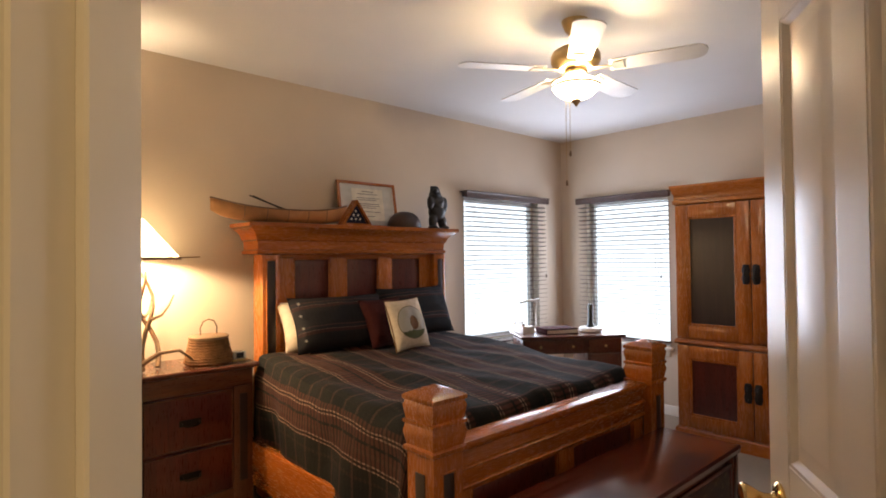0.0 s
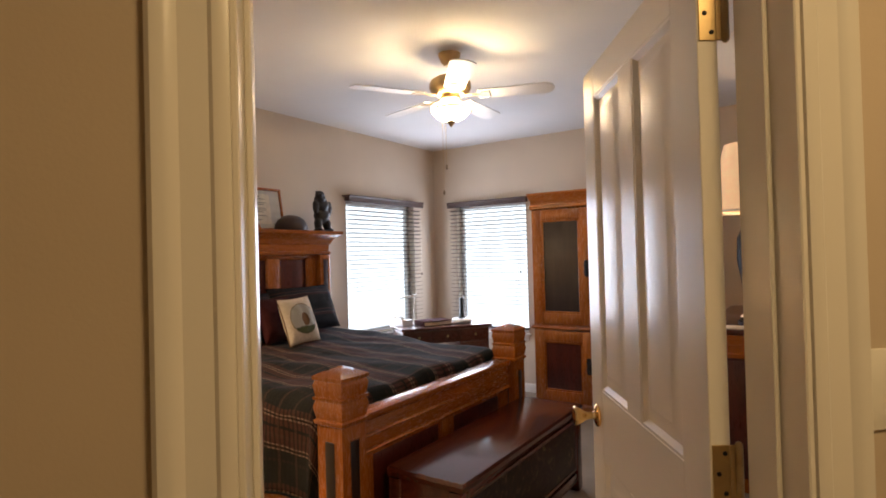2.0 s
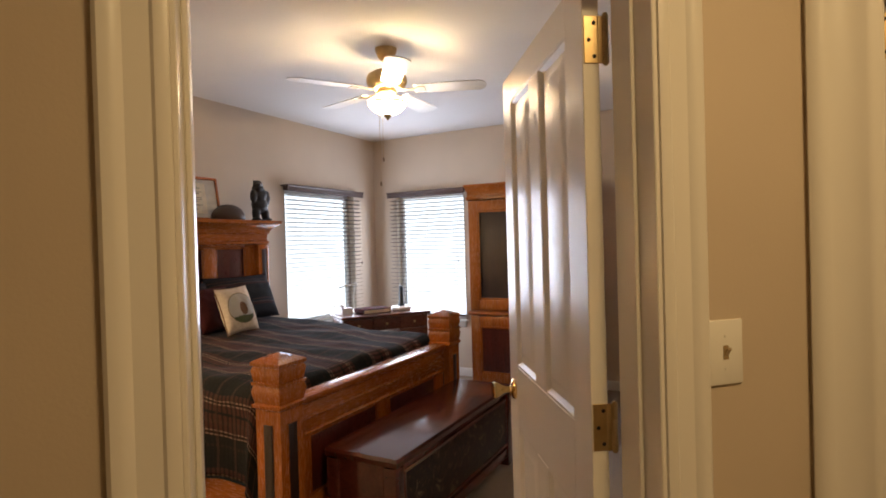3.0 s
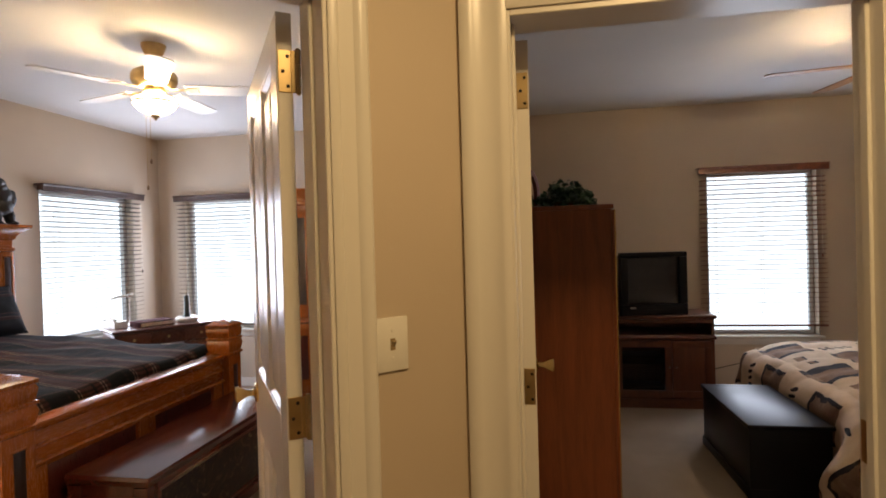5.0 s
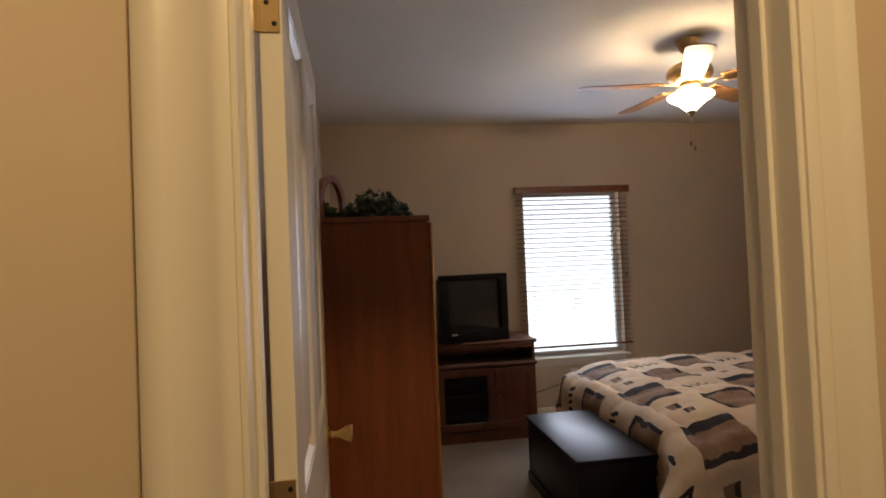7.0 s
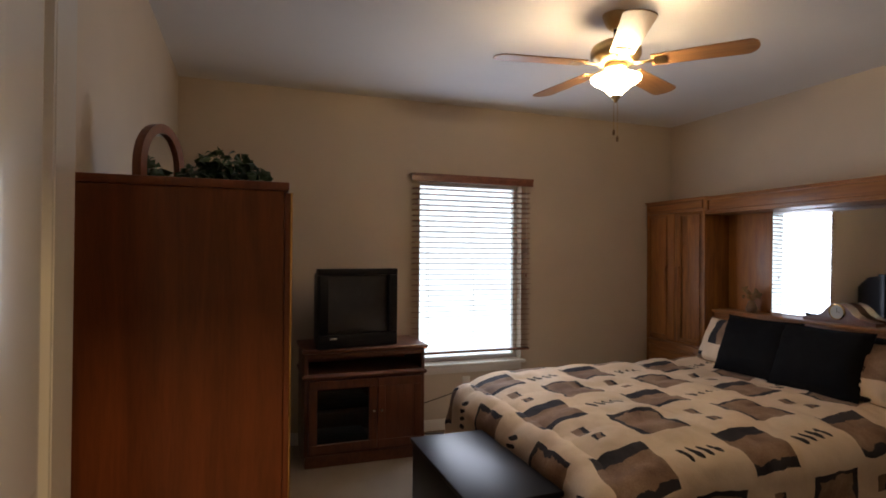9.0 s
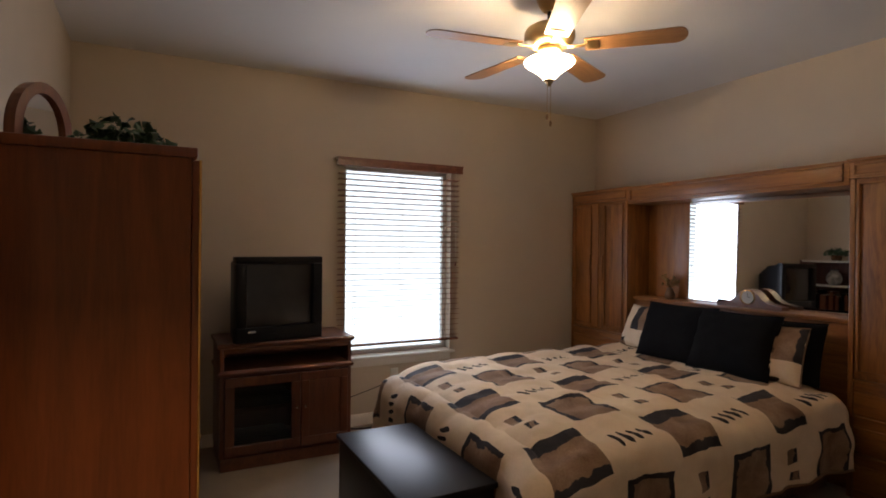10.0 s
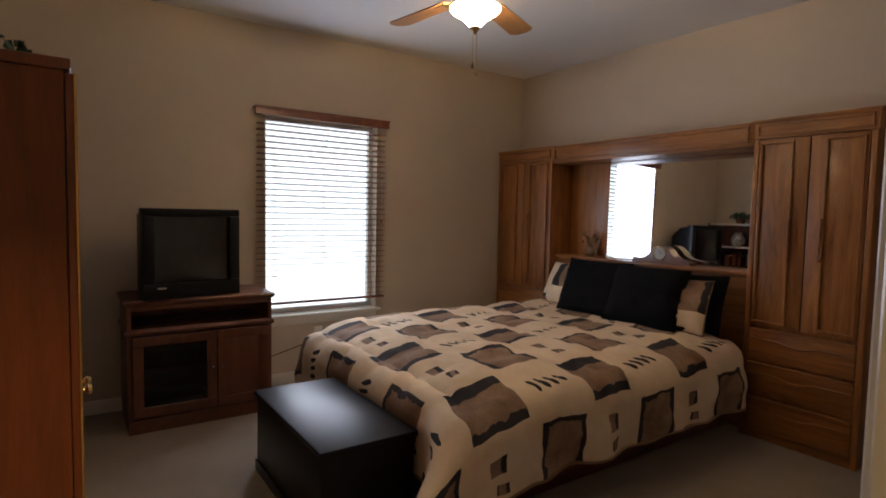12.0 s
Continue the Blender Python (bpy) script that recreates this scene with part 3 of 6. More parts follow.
# headboard
for x0, x1 in ((1.550, 1.665), (2.968, 3.085)):
    pil = wpart("headboard_post", block(x0, x1, 3.20, 3.34, 0, 1.50, 0.006), HONEY_Z, bed)
    c = (x0 + x1) / 2
    wpart("inlay", block(c - 0.026, c + 0.026, 3.1965, 3.203, 0.55, 1.46, 0.002), DARKPANEL, pil, "black-brown inset strip")
    wpart("inlay_moulding", panel_frame(bmesh.new(), c - 0.036, c + 0.036, 0.54, 1.472, 3.201, 0.009), HONEY_Z, pil)
wpart("headboard_field", block(1.665, 2.968, 3.28, 3.34, 0.25, 1.50, 0), HONEY_Z, bed)
for z0, z1 in ((1.478, 1.50), (0.80, 0.93)):
    wpart("headboard_rail", block(1.665, 2.968, 3.245, 3.279, z0, z1, 0.003), HONEY_X, bed)
for x0, x1 in ((1.665, 1.781), (2.059, 2.181), (2.463, 2.577), (2.868, 2.968)):
    wpart("headboard_stile", block(x0, x1, 3.247, 3.279, 0.93, 1.478, 0.003), HONEY_Z, bed)
for x0, x1 in ((1.781, 2.059), (2.181, 2.463), (2.577, 2.868)):
    pn = wpart("headboard_panel", block(x0 + 0.002, x1 - 0.002, 3.262, 3.279, 0.932, 1.476, 0.008), REDPANEL, bed, "dark red-stained panel")
    wpart("panel_moulding", panel_frame(bmesh.new(), x0, x1, 0.93, 1.478, 3.258, 0.014, 0.010), HONEY_X, pn)
wpart("headboard_crown", loft([(1.50, 0.0), (1.505, 0.012), (1.525, 0.014), (1.532, 0.002), (1.585, 0.004), (1.592, 0.016), (1.612, 0.022), (1.632, 0.034), (1.652, 0.056), (1.666, 0.078), (1.672, 0.090), (1.694, 0.092), (1.697, 0.088)],
      1.525, 3.065, 3.20, 3.42, back=False), HONEY_X, bed, "deep moulded crown shelf")
# foot posts and footboard
POST = [(0.0, 0.006), (0.05, 0.006), (0.06, 0.0), (0.755, 0.0), (0.762, 0.010), (0.776, 0.012), (0.782, 0.002), (0.800, 0.006), (0.832, 0.012), (0.858, 0.005), (0.862, 0.012), (0.874, 0.013), (0.878, 0.004),
        (0.900, 0.008), (0.925, 0.012), (0.944, 0.005), (0.948, 0.013), (0.962, 0.014), (0.968, 0.006), (0.985, -0.030), (0.998, -0.062), (1.000, -0.070)]
for cx in (1.4325, 3.0175):
    pp = wpart("foot_post", loft(POST, cx - 0.0725, cx + 0.0725, 1.40, 1.545), HONEY_Z, bed, "square carved post with pyramid cap")
    wpart("inlay", block(cx - 0.026, cx + 0.026, 1.3965, 1.403, 0.16, 0.69, 0.002), DARKPANEL, pp, "black-brown inset panel")
    wpart("inlay_moulding", panel_frame(bmesh.new(), cx - 0.036, cx + 0.036, 0.150, 0.700, 1.401, 0.010, 0.006), HONEY_Z, pp)
    wpart("inlay", block(cx - 0.0760, cx - 0.0695, 1.447, 1.498, 0.16, 0.69, 0.002), DARKPANEL, pp)
FX0, FX1 = 1.505, 2.945
wpart("footboard_cap", loft([(0.732, 0.0), (0.740, 0.010), (0.756, 0.016), (0.768, 0.014), (0.772, 0.008)], FX0 + 0.02, FX1 - 0.02, 1.440, 1.515), HONEY_X, bed)
wpart("footboard_board", block(FX0, FX1, 1.448, 1.508, 0.575, 0.732, 0.003), HONEY_X, bed)
for zz in (0.585, 0.655):
    wpart("footboard_bead", prism([(1.448, zz), (1.438, zz + 0.004), (1.434, zz + 0.010), (1.438, zz + 0.016), (1.448, zz + 0.020)], FX0, FX1, axis="x"), HONEY_X, bed)
wpart("footboard_back", block(FX0, FX1, 1.482, 1.506, 0.20, 0.575, 0), REDPANEL, bed)
for x0, x1 in ((FX0, FX0 + 0.10), (2.165, 2.285), (FX1 - 0.10, FX1)):
    wpart("footboard_stile", block(x0, x1, 1.452, 1.481, 0.28, 0.575, 0.003), HONEY_Z, bed)
wpart("footboard_rail", block(FX0, FX1, 1.452, 1.506, 0.16, 0.28, 0.003), HONEY_X, bed)
for x0, x1 in ((FX0 + 0.10, 2.165), (2.285, FX1 - 0.10)):
    pn = wpart("footboard_panel", block(x0 + 0.002, x1 - 0.002, 1.468, 1.481, 0.282, 0.573, 0.006), REDPANEL, bed, "dark red-stained panel")
    wpart("panel_moulding", panel_frame(bmesh.new(), x0, x1, 0.28, 0.575, 1.468, 0.014), HONEY_X, pn)
for x0, x1 in ((1.41, 1.455), (2.975, 3.02)):
    wpart("side_rail", block(x0, x1, 1.545, 3.20, 0.18, 0.42, 0.005), HONEY_Y, bed)
solid("mattress", block(1.52, 2.97, 1.60, 3.19, 0.35, 0.79, 0.05, 3), SHEET, "thick mattress on the pine bed", "mattress")


def quilt_puff(u, v):
    return 0.010 * math.sin(u * 9) * math.sin(v * 7 + 1) + 0.052 * max(v, 0.0)


_bm = drape(1.455, 2.98, 1.635, 3.12, 0.820, 0.49, 0.07, 0.05, 3.0, quilt_puff, 96, 84, 0.018, "WSE")
# the cloth lies a little askew
for vtx in _bm.verts:
    vtx.co.x += 0.05 * (vtx.co.y - 1.6) * (1 if vtx.co.x < 2.2 else 0.4)
    q = Vector((vtx.co.x * 7 + vtx.co.y * 3, vtx.co.y * 4, vtx.co.z * 5))
    vtx.co += Vector((noise.noise(q), noise.noise(q + Vector((9, 0, 0))), 1.2 * noise.noise(q + Vector((0, 9, 0))))) * 0.010
q = solid("bedspread", _bm, QUILT,
          "dark green and maroon striped tapestry bedspread hanging over the bed", "bedspread")
thick(q, 0.012)
part("hem", edge_tube(q, 96, 84, 0.006), QUILT, q, "bound edge of the cloth")


def lay_pillow(name, w, h, t, x, y, z, lean, turn, mat, label, seed, roll=0):
    p = solid(name, cushion(w, h, t, seed=seed), mat, label, "pillow", group="pillows on the striped bed", m=pose(x, y, z, -lean, roll, turn))
    part("piping", piping(w, h), mat, p)
    return p


lay_pillow("pillow", 0.62, 0.33, 0.16, 1.955, 3.075, 0.890, 24, 0, CREAMCLOTH, "cream bed pillow behind a dark sham", 1)
ps = lay_pillow("pillow_sham", 0.68, 0.36, 0.17, 2.005, 2.95, 0.898, 26, -2, SHAM, "dark striped tapestry sham leaning on the headboard", 2)
for z in (0.06, 0.14, 0.22, 0.30):
    part("button", lathe([(0, 0), (0.008, 0), (0.009, 0.002), (0.006, 0.005), (0, 0.006)], 12), WHITEPL, ps, "small white button", pose(-0.300, -0.052, z, 90))
lay_pillow("pillow_sham", 0.66, 0.37, 0.17, 2.70, 3.03, 0.905, 22, 3, SHAM, "dark striped tapestry sham leaning on the headboard", 3)
lay_pillow("pillow", 0.36, 0.33, 0.12, 2.31, 2.87, 0.893, 26, 6, MAROON, "maroon cloth pillow tucked between shams", 4)


def picture_cushion():
    m = Mat("printed_cushion", (0.6, 0.52, 0.4), 0.9)
    c = m.t.nodes.new("ShaderNodeTexCoord")
    s = m.t.nodes.new("ShaderNodeSeparateXYZ")
    m.t.links.new(c.outputs["UV"], s.inputs[0])
    u, v = Node(m.t, s.outputs[0]), Node(m.t, s.outputs[1])
    n = m.noise(c.outputs["UV"], 45, 4)
    r = (u * u + v * v).op("SQRT")
    spot = ((u - 0.012) * (u - 0.012) * 2.0 + (v + 0.005) * (v + 0.005)).op("SQRT") + n * 0.03
    col = m.ramp(n, (0.3, (0.55, 0.46, 0.34)), (0.7, (0.68, 0.60, 0.48)))
    disc = m.mix((v + n * 0.03).step(-0.045, -0.035), (0.07, 0.085, 0.035), (0.42, 0.41, 0.37))
    disc = m.mix(spot.lt(0.062), disc, (0.16, 0.085, 0.04))
    col = m.mix(r.lt(0.112), col, (0.2, 0.16, 0.1))
    m.colour(m.mix(r.lt(0.107), col, disc))
    m.bump(m.noise(c.outputs["UV"], 300, 2), 0.4, 0.003)
    return m.m


lay_pillow("throw_pillow", 0.285, 0.335, 0.11, 2.335, 2.69, 0.882, 20, 2, picture_cushion(), "small cream throw pillow with a round printed scene", 5, -2)


def drawer_pull(parent, x, y, z, w=0.09):
    bm = tube([(x - w / 2, y, z), (x - w / 2, y - 0.022, z - 0.004), (x - w / 4, y - 0.028, z - 0.014), (x + w / 4, y - 0.028, z - 0.014), (x + w / 2, y - 0.022, z - 0.004), (x + w / 2, y, z)], 0.005, 8)
    box(bm, x - w * 0.62, x + w * 0.62, y - 0.003, y, z - 0.016, z + 0.018, 0.001, 1)
    return wpart("drawer_pull", bm, IRON, parent, "dark iron drawer pull")


# nightstand with its lamp, basket and glass box
ns = thing("nightstand", pose(1.05, 3.2, 0), "dark-topped pine nightstand with two drawers and an open foot", "nightstand")
NX0, NX1, NY0, NY1 = 0.72, 1.425, 3.03, 3.44
wpart("top", loft([(0.848, 0.0), (0.855, 0.016), (0.872, 0.020), (0.880, 0.014)], NX0, NX1, NY0, NY1, back=False), DESKWOOD, ns, "polished dark red top")
wpart("apron", block(NX0 + 0.01, NX1 - 0.01, NY0 + 0.005, NY1, 0.755, 0.848, 0.006), NIGHTWOOD_X, ns)
wpart("body", block(NX0 + 0.02, NX1 - 0.02, NY0 + 0.03, NY1, 0.14, 0.755, 0.002), REDPANEL, ns)
for x0, x1 in ((NX0 + 0.01, NX0 + 0.12), (NX1 - 0.12, NX1 - 0.01)):
    st = wpart("pilaster", block(x0, x1, NY0 + 0.006, NY0 + 0.05, 0.0, 0.755, 0.004), NIGHTWOOD_Z, ns)
    wpart("inlay", block(x0 + 0.033, x1 - 0.033, NY0 + 0.003, NY0 + 0.008, 0.22, 0.71, 0.001), DARKPANEL, st)
for z0, z1 in ((0.46, 0.74), (0.19, 0.445)):
    dr = wpart("drawer", block(NX0 + 0.125, NX1 - 0.125, NY0 + 0.012, NY0 + 0.032, z0, z1, 0.005), REDPANEL, ns)
    wpart("drawer_edge", panel_frame(bmesh.new(), NX0 + 0.125, NX1 - 0.125, z0, z1, NY0 + 0.013, 0.007, 0.005), NIGHTWOOD_X, dr)
    drawer_pull(dr, (NX0 + NX1) / 2, NY0 + 0.012, (z0 + z1) / 2)
wpart("foot_rail", prism([(NX0 + 0.12, 0.185), (NX0 + 0.12, 0.10), (NX0 + 0.2, 0.135), (NX1 - 0.2, 0.135), (NX1 - 0.12, 0.10), (NX1 - 0.12, 0.185)], NY0 + 0.012, NY0 + 0.035), NIGHTWOOD_X, ns)
for x in (NX0 + 0.03, NX1 - 0.09):
    wpart("back_leg", block(x, x + 0.06, NY1 - 0.06, NY1, 0, 0.14, 0.003), NIGHTWOOD_Z, ns)


def shade_mat(name, base, strength, colour):
    m = Mat(name, base, 0.9)
    m.colour(m.ramp(m.noise(m.coord(), 22, 5), (0.3, vary(base, 0.85)), (0.7, vary(base, 1.1))))
    m.b.inputs["Emission Color"].default_value = (*colour, 1)
    m.b.inputs["Emission Strength"].default_value = strength
    return m.m


PARCH = shade_mat("lit_parchment", (0.75, 0.62, 0.42), 11.0, (1.0, 0.72, 0.40))
PARCH_DIM = shade_mat("lit_parchment_tan", (0.62, 0.42, 0.25), 0.6, (1.0, 0.62, 0.33))
ANTLER = plain("antler_bone", (0.16, 0.095, 0.05), 0.55, 0, 0.3, 60)
lx, ly = 0.835, 3.20
lampa = thing("table_lamp", pose(lx, ly, 0.88), "lit antler table lamp with a parchment cone shade", "lamp")
sh = lathe([(0.225, 0.600), (0.228, 0.603), (0.052, 0.812), (0.030, 0.812), (0.221, 0.603)], 28, ends=False)
part("shade", sh, PARCH, lampa, "glowing parchment cone shade")
tw = bmesh.new()
for k in range(3):
    tube([((0.228 + 0.006 * math.sin(i * 1.7 + k)) * math.cos(2 * math.pi * i / 26), (0.228 + 0.006 * math.cos(i * 2.3 + k)) * math.sin(2 * math.pi * i / 26), 0.600 + 0.006 * math.sin(i * 1.3 + 2 * k)) for i in range(27)], 0.0045, 6, tw)
tube([(0.0, -0.23, 0.600), (0.16, -0.19, 0.603), (0.285, -0.17, 0.606)], 0.004, 6, tw)
part("twig_rim", tw, ANTLER, lampa, "twig hoop round the shade's foot")
an = bmesh.new()
for k in range(5):
    a0 = k * 2 * math.pi / 5
    pts = []
    for i in range(9):
        f = i / 8
        rad = 0.10 * (1 - f) + 0.05 * math.sin(f * 5 + k) + 0.02
        pts.append((rad * math.cos(a0 + f * 1.7), rad * math.sin(a0 + f * 1.7), 0.012 + f * 0.52))
    tube(pts, 0.014, 8, an, 0.55)
    b = Vector(pts[4])
    d = Vector((math.cos(a0 + 0.9), math.sin(a0 + 0.9), 0.4)).normalized()
    tube([b, b + d * 0.06, b + d * 0.10 + Vector((0, 0, 0.04)), b + d * 0.125 + Vector((0, 0, 0.085))], 0.010, 8, an, 0.3)
part("antler_base", an, ANTLER, lampa, "woven antler base")
lowa = tube([(-0.02, -0.06, 0.016), (0.10, -0.10, 0.10), (0.20, -0.10, 0.105), (0.29, -0.09, 0.03)], 0.014, 8, None, 0.4)
part("antler_tine", lowa, ANTLER, lampa)
part("socket", lathe([(0, 0.50), (0.016, 0.50), (0.018, 0.55), (0.020, 0.60), (0.014, 0.62), (0, 0.62)], 14), BRASS, lampa)
lamp("bulb", "POINT", pose(lx, ly, 1.54), 110.0, BULB, 0.035)

WICKER = plain("woven_bark", (0.13, 0.065, 0.03), 0.85, 0, 0.9, 130, spread=0.45)
bk = thing("basket", pose(1.215, 3.17, 0.88), "lidded bark basket with a bent handle on the nightstand", "basket")
part("body", lathe([(0, 0.0), (0.120, 0.0), (0.130, 0.014), (0.124, 0.06), (0.108, 0.115), (0.100, 0.146), (0, 0.148)], 28), WICKER, bk)
part("lid", lathe([(0.099, 0.142), (0.108, 0.145), (0.108, 0.156), (0.098, 0.161), (0.02, 0.166), (0, 0.166)], 28), ANTLER, bk, "dark bark lid")
part("handle", tube([(-0.045, 0, 0.160), (-0.047, 0, 0.205), (-0.030, 0, 0.240), (0.0, 0, 0.252), (0.030, 0, 0.240), (0.047, 0, 0.205), (0.045, 0, 0.160)], 0.0045, 8), ANTLER, bk)
for k in range(9):
    z = 0.016 + 0.0145 * k
    rr = 0.1305 - max(0.0, z - 0.014) * 0.225
    part("weave_band", tube([((rr + 0.0015 * math.sin(i * 1.57 + k * 3.14)) * math.cos(2 * math.pi * i / 48), (rr + 0.0015 * math.sin(i * 1.57 + k * 3.14)) * math.sin(2 * math.pi * i / 48), z + 0.0015 * math.sin(i * 1.57 + k)) for i in range(49)], 0.0042, 5), WICKER, bk)
gb = thing("glass_box", pose(1.37, 3.13, 0.88), "small glass trinket box with a dark print", "trinket box")
part("tray", block(-0.045, 0.045, -0.03, 0.03, 0, 0.012, 0.004), OLDBRASS, gb)
part("block", block(-0.038, 0.038, -0.022, 0.022, 0.0125, 0.055, 0.004), plain("pale_glass", (0.5, 0.52, 0.48), 0.08), gb)
part("print", block(-0.020, 0.020, -0.0245, -0.0225, 0.020, 0.048, 0), IRON, gb)


# on the headboard's shelf
def canoe():
    n, k = 40, 10
    def fn(a, b):
        u = 2 * a - 1
        half = 0.062 * (1 - abs(u) ** 2.6) ** 0.6 if abs(u) < 1 else 0
        sheer = 0.085 + 0.055 * abs(u) ** 2.6
        keel = 0.006 + 0.060 * abs(u) ** 5
        ang = math.pi * b
        y = -half * math.cos(ang)
        z = sheer - (sheer - keel) * math.sin(ang) ** 0.7
        return (u * 0.47, y, z)
    return grid(fn, n, k)


BARK = plain("birch_bark", (0.42, 0.20, 0.075), 0.7, 0, 0.4, 40, spread=0.3)
cn = thing("model_canoe", pose(1.72, 3.24, 1.698), "birch-bark model canoe on the headboard shelf", "model canoe")
hull = part("hull", canoe(), BARK, cn)
thick(hull, 0.006)
gw = bmesh.new()
for s in (-1, 1):
    tube([(0.47 * u, s * 0.064 * max(0, 1 - abs(u) ** 2.6) ** 0.6, 0.087 + 0.055 * abs(u) ** 2.6) for u in [i / 12 - 1 for i in range(25)]], 0.005, 6, gw)
part("gunwale", gw, ANTLER, cn, "dark lashed gunwale")
sw = bmesh.new()
for u in (-0.6, -0.3, 0.0, 0.3, 0.6):
    half = 0.062 * (1 - abs(u) ** 2.6) ** 0.6
    tube([(u * 0.47, -half * math.cos(math.pi * b / 8) * 1.02, 0.085 + 0.055 * abs(u) ** 2.6 - (0.079 + 0.055 * abs(u) ** 2.6 - 0.06 * abs(u) ** 5) * math.sin(math.pi * b / 8) ** 0.7) for b in range(9)], 0.0025, 5, sw)
part("seam", sw, ANTLER, cn)
pd = bmesh.new()
tube([(-0.24, -0.02, 0.165), (-0.10, 0.0, 0.125), (0.02, 0.02, 0.088)], 0.0045, 6, pd)
tube([(-0.20, 0.02, 0.170), (-0.10, 0.015, 0.130), (0.04, 0.01, 0.086)], 0.0040, 6, pd)
part("paddle", pd, IRON, cn, "dark paddle laid across")
fc = thing("flag_case", pose(2.205, 3.165, 1.698), "triangular oak case holding a folded blue cloth with white stars", "display case")
fb = bmesh.new()
tri = lambda k: [(-0.125 * k, 0.0 + 0.02 * (1 - k) * 3), (0.125 * k, 0.0 + 0.02 * (1 - k) * 3), (0.0, 0.178 - 0.178 * (1 - k) * 0.62)]
for a, b in ((0, 1), (1, 2), (2, 0)):
    o, i = tri(1.0), tri(0.76)
    prism([o[a], o[b], i[b], i[a]], -0.035, 0.035, fb)
part("case_frame", fb, HONEY_X, fc, "oak triangle frame")
part("cloth", prism(tri(0.77), -0.012, 0.02), plain("navy_cloth", (0.012, 0.015, 0.035), 0.9), fc, "folded navy cloth")
for dx, dz in ((-0.035, 0.045), (0.0, 0.045), (0.035, 0.045), (-0.018, 0.072), (0.018, 0.072), (0.0, 0.100)):
    star = []
    for i in range(10):
        r = 0.011 if i % 2 == 0 else 0.005
        star.append((dx + r * math.sin(math.pi * i / 5), dz + r * math.cos(math.pi * i / 5)))
    part("star", prism(star, -0.0145, -0.0122), WHITEPL, fc)
pf = thing("picture_frame", pose(2.462, 3.345, 1.698, -9), "brown wooden frame with a matted certificate leaning on the wall", "picture")
fb = bmesh.new()
for a in ((-0.262, 0.262, 0, 0.022), (-0.262, 0.262, 0.330, 0.352), (-0.262, -0.240, 0.022, 0.330), (0.240, 0.262, 0.022, 0.330)):
    box(fb, a[0], a[1], -0.010, 0.012, a[2], a[3], 0.004, 2)
part("frame", fb, HONEY_X, pf)
part("mat", block(-0.24, 0.24, 0.0, 0.004, 0.022, 0.330, 0), plain("blue_grey_mat", (0.58, 0.58, 0.55), 0.85), pf)
cert = part("certificate", block(-0.14, 0.14, -0.003, -0.0005, 0.055, 0.300, 0), PAPER, pf, "cream certificate")
INK = plain("grey_ink", (0.22, 0.21, 0.2), 0.9)
for i, (w2, z) in enumerate(((0.05, 0.275), (0.09, 0.255), (0.10, 0.225), (0.08, 0.21), (0.10, 0.18), (0.10, 0.165), (0.07, 0.15), (0.10, 0.12), (0.05, 0.085))):
    part("text_line", block(-w2, w2, -0.0042, -0.0031, z, z + 0.005, 0), INK, cert)
solid("dome_helmet", lathe([(0, 0), (0.128, 0), (0.132, 0.012), (0.124, 0.05), (0.105, 0.085), (0.07, 0.112), (0.03, 0.124), (0, 0.126)], 26), plain("dark_brown_leather", (0.035, 0.016, 0.010), 0.45, 0, 0.3, 40),
      "dark brown leather helmet on the headboard shelf", "helmet", m=pose(2.70, 3.24, 1.698))


def lump(parts, name, mat, label, cat, m):
    """Rounded masses melted into one carved shape."""
    bm = bmesh.new()
    for (x, y, z), (a, b, c) in parts:
        bmesh.ops.create_icosphere(bm, subdivisions=3, radius=1.0, matrix=Matrix.Translation((x, y, z)) @ Matrix.Diagonal((a, b, c, 1)))
    for v in bm.verts:
        v.co += 0.004 * noise.noise_vector(v.co * 45)
    ob = solid(name, bm, mat, label, cat, m=m)
    r = ob.modifiers.new("melt", "REMESH")
    r.mode, r.voxel_size, r.use_smooth_shade = "VOXEL", 0.008, True
    return ob


lump([((0.005, 0.005, 0.135), (0.058, 0.052, 0.075)), ((0.000, 0.0, 0.215), (0.055, 0.048, 0.075)), ((-0.018, -0.010, 0.272), (0.040, 0.040, 0.040)), ((-0.026, -0.020, 0.305), (0.032, 0.034, 0.034)), ((-0.044, -0.048, 0.298), (0.016, 0.022, 0.014)),
      ((-0.040, 0.0, 0.332), (0.010, 0.008, 0.011)), ((-0.006, 0.0, 0.332), (0.010, 0.008, 0.011)), ((0.040, -0.005, 0.060), (0.026, 0.034, 0.062)), ((-0.036, -0.005, 0.060), (0.024, 0.034, 0.062)), ((0.046, -0.020, 0.014), (0.028, 0.042, 0.015)),
      ((-0.042, -0.020, 0.014), (0.026, 0.042, 0.015)), ((-0.060, -0.015, 0.205), (0.019, 0.024, 0.060)), ((0.052, -0.015, 0.195), (0.020, 0.024, 0.065)), ((0.004, 0.0, 0.004), (0.080, 0.058, 0.006))],
     "figurine", plain("black_carved_resin", (0.012, 0.010, 0.009), 0.5, 0, 0.4, 60), "black carved standing figurine on the headboard shelf", "figurine", pose(3.03, 3.235, 1.697) @ Matrix.Diagonal((1.35, 1.1, 1.02, 1)))

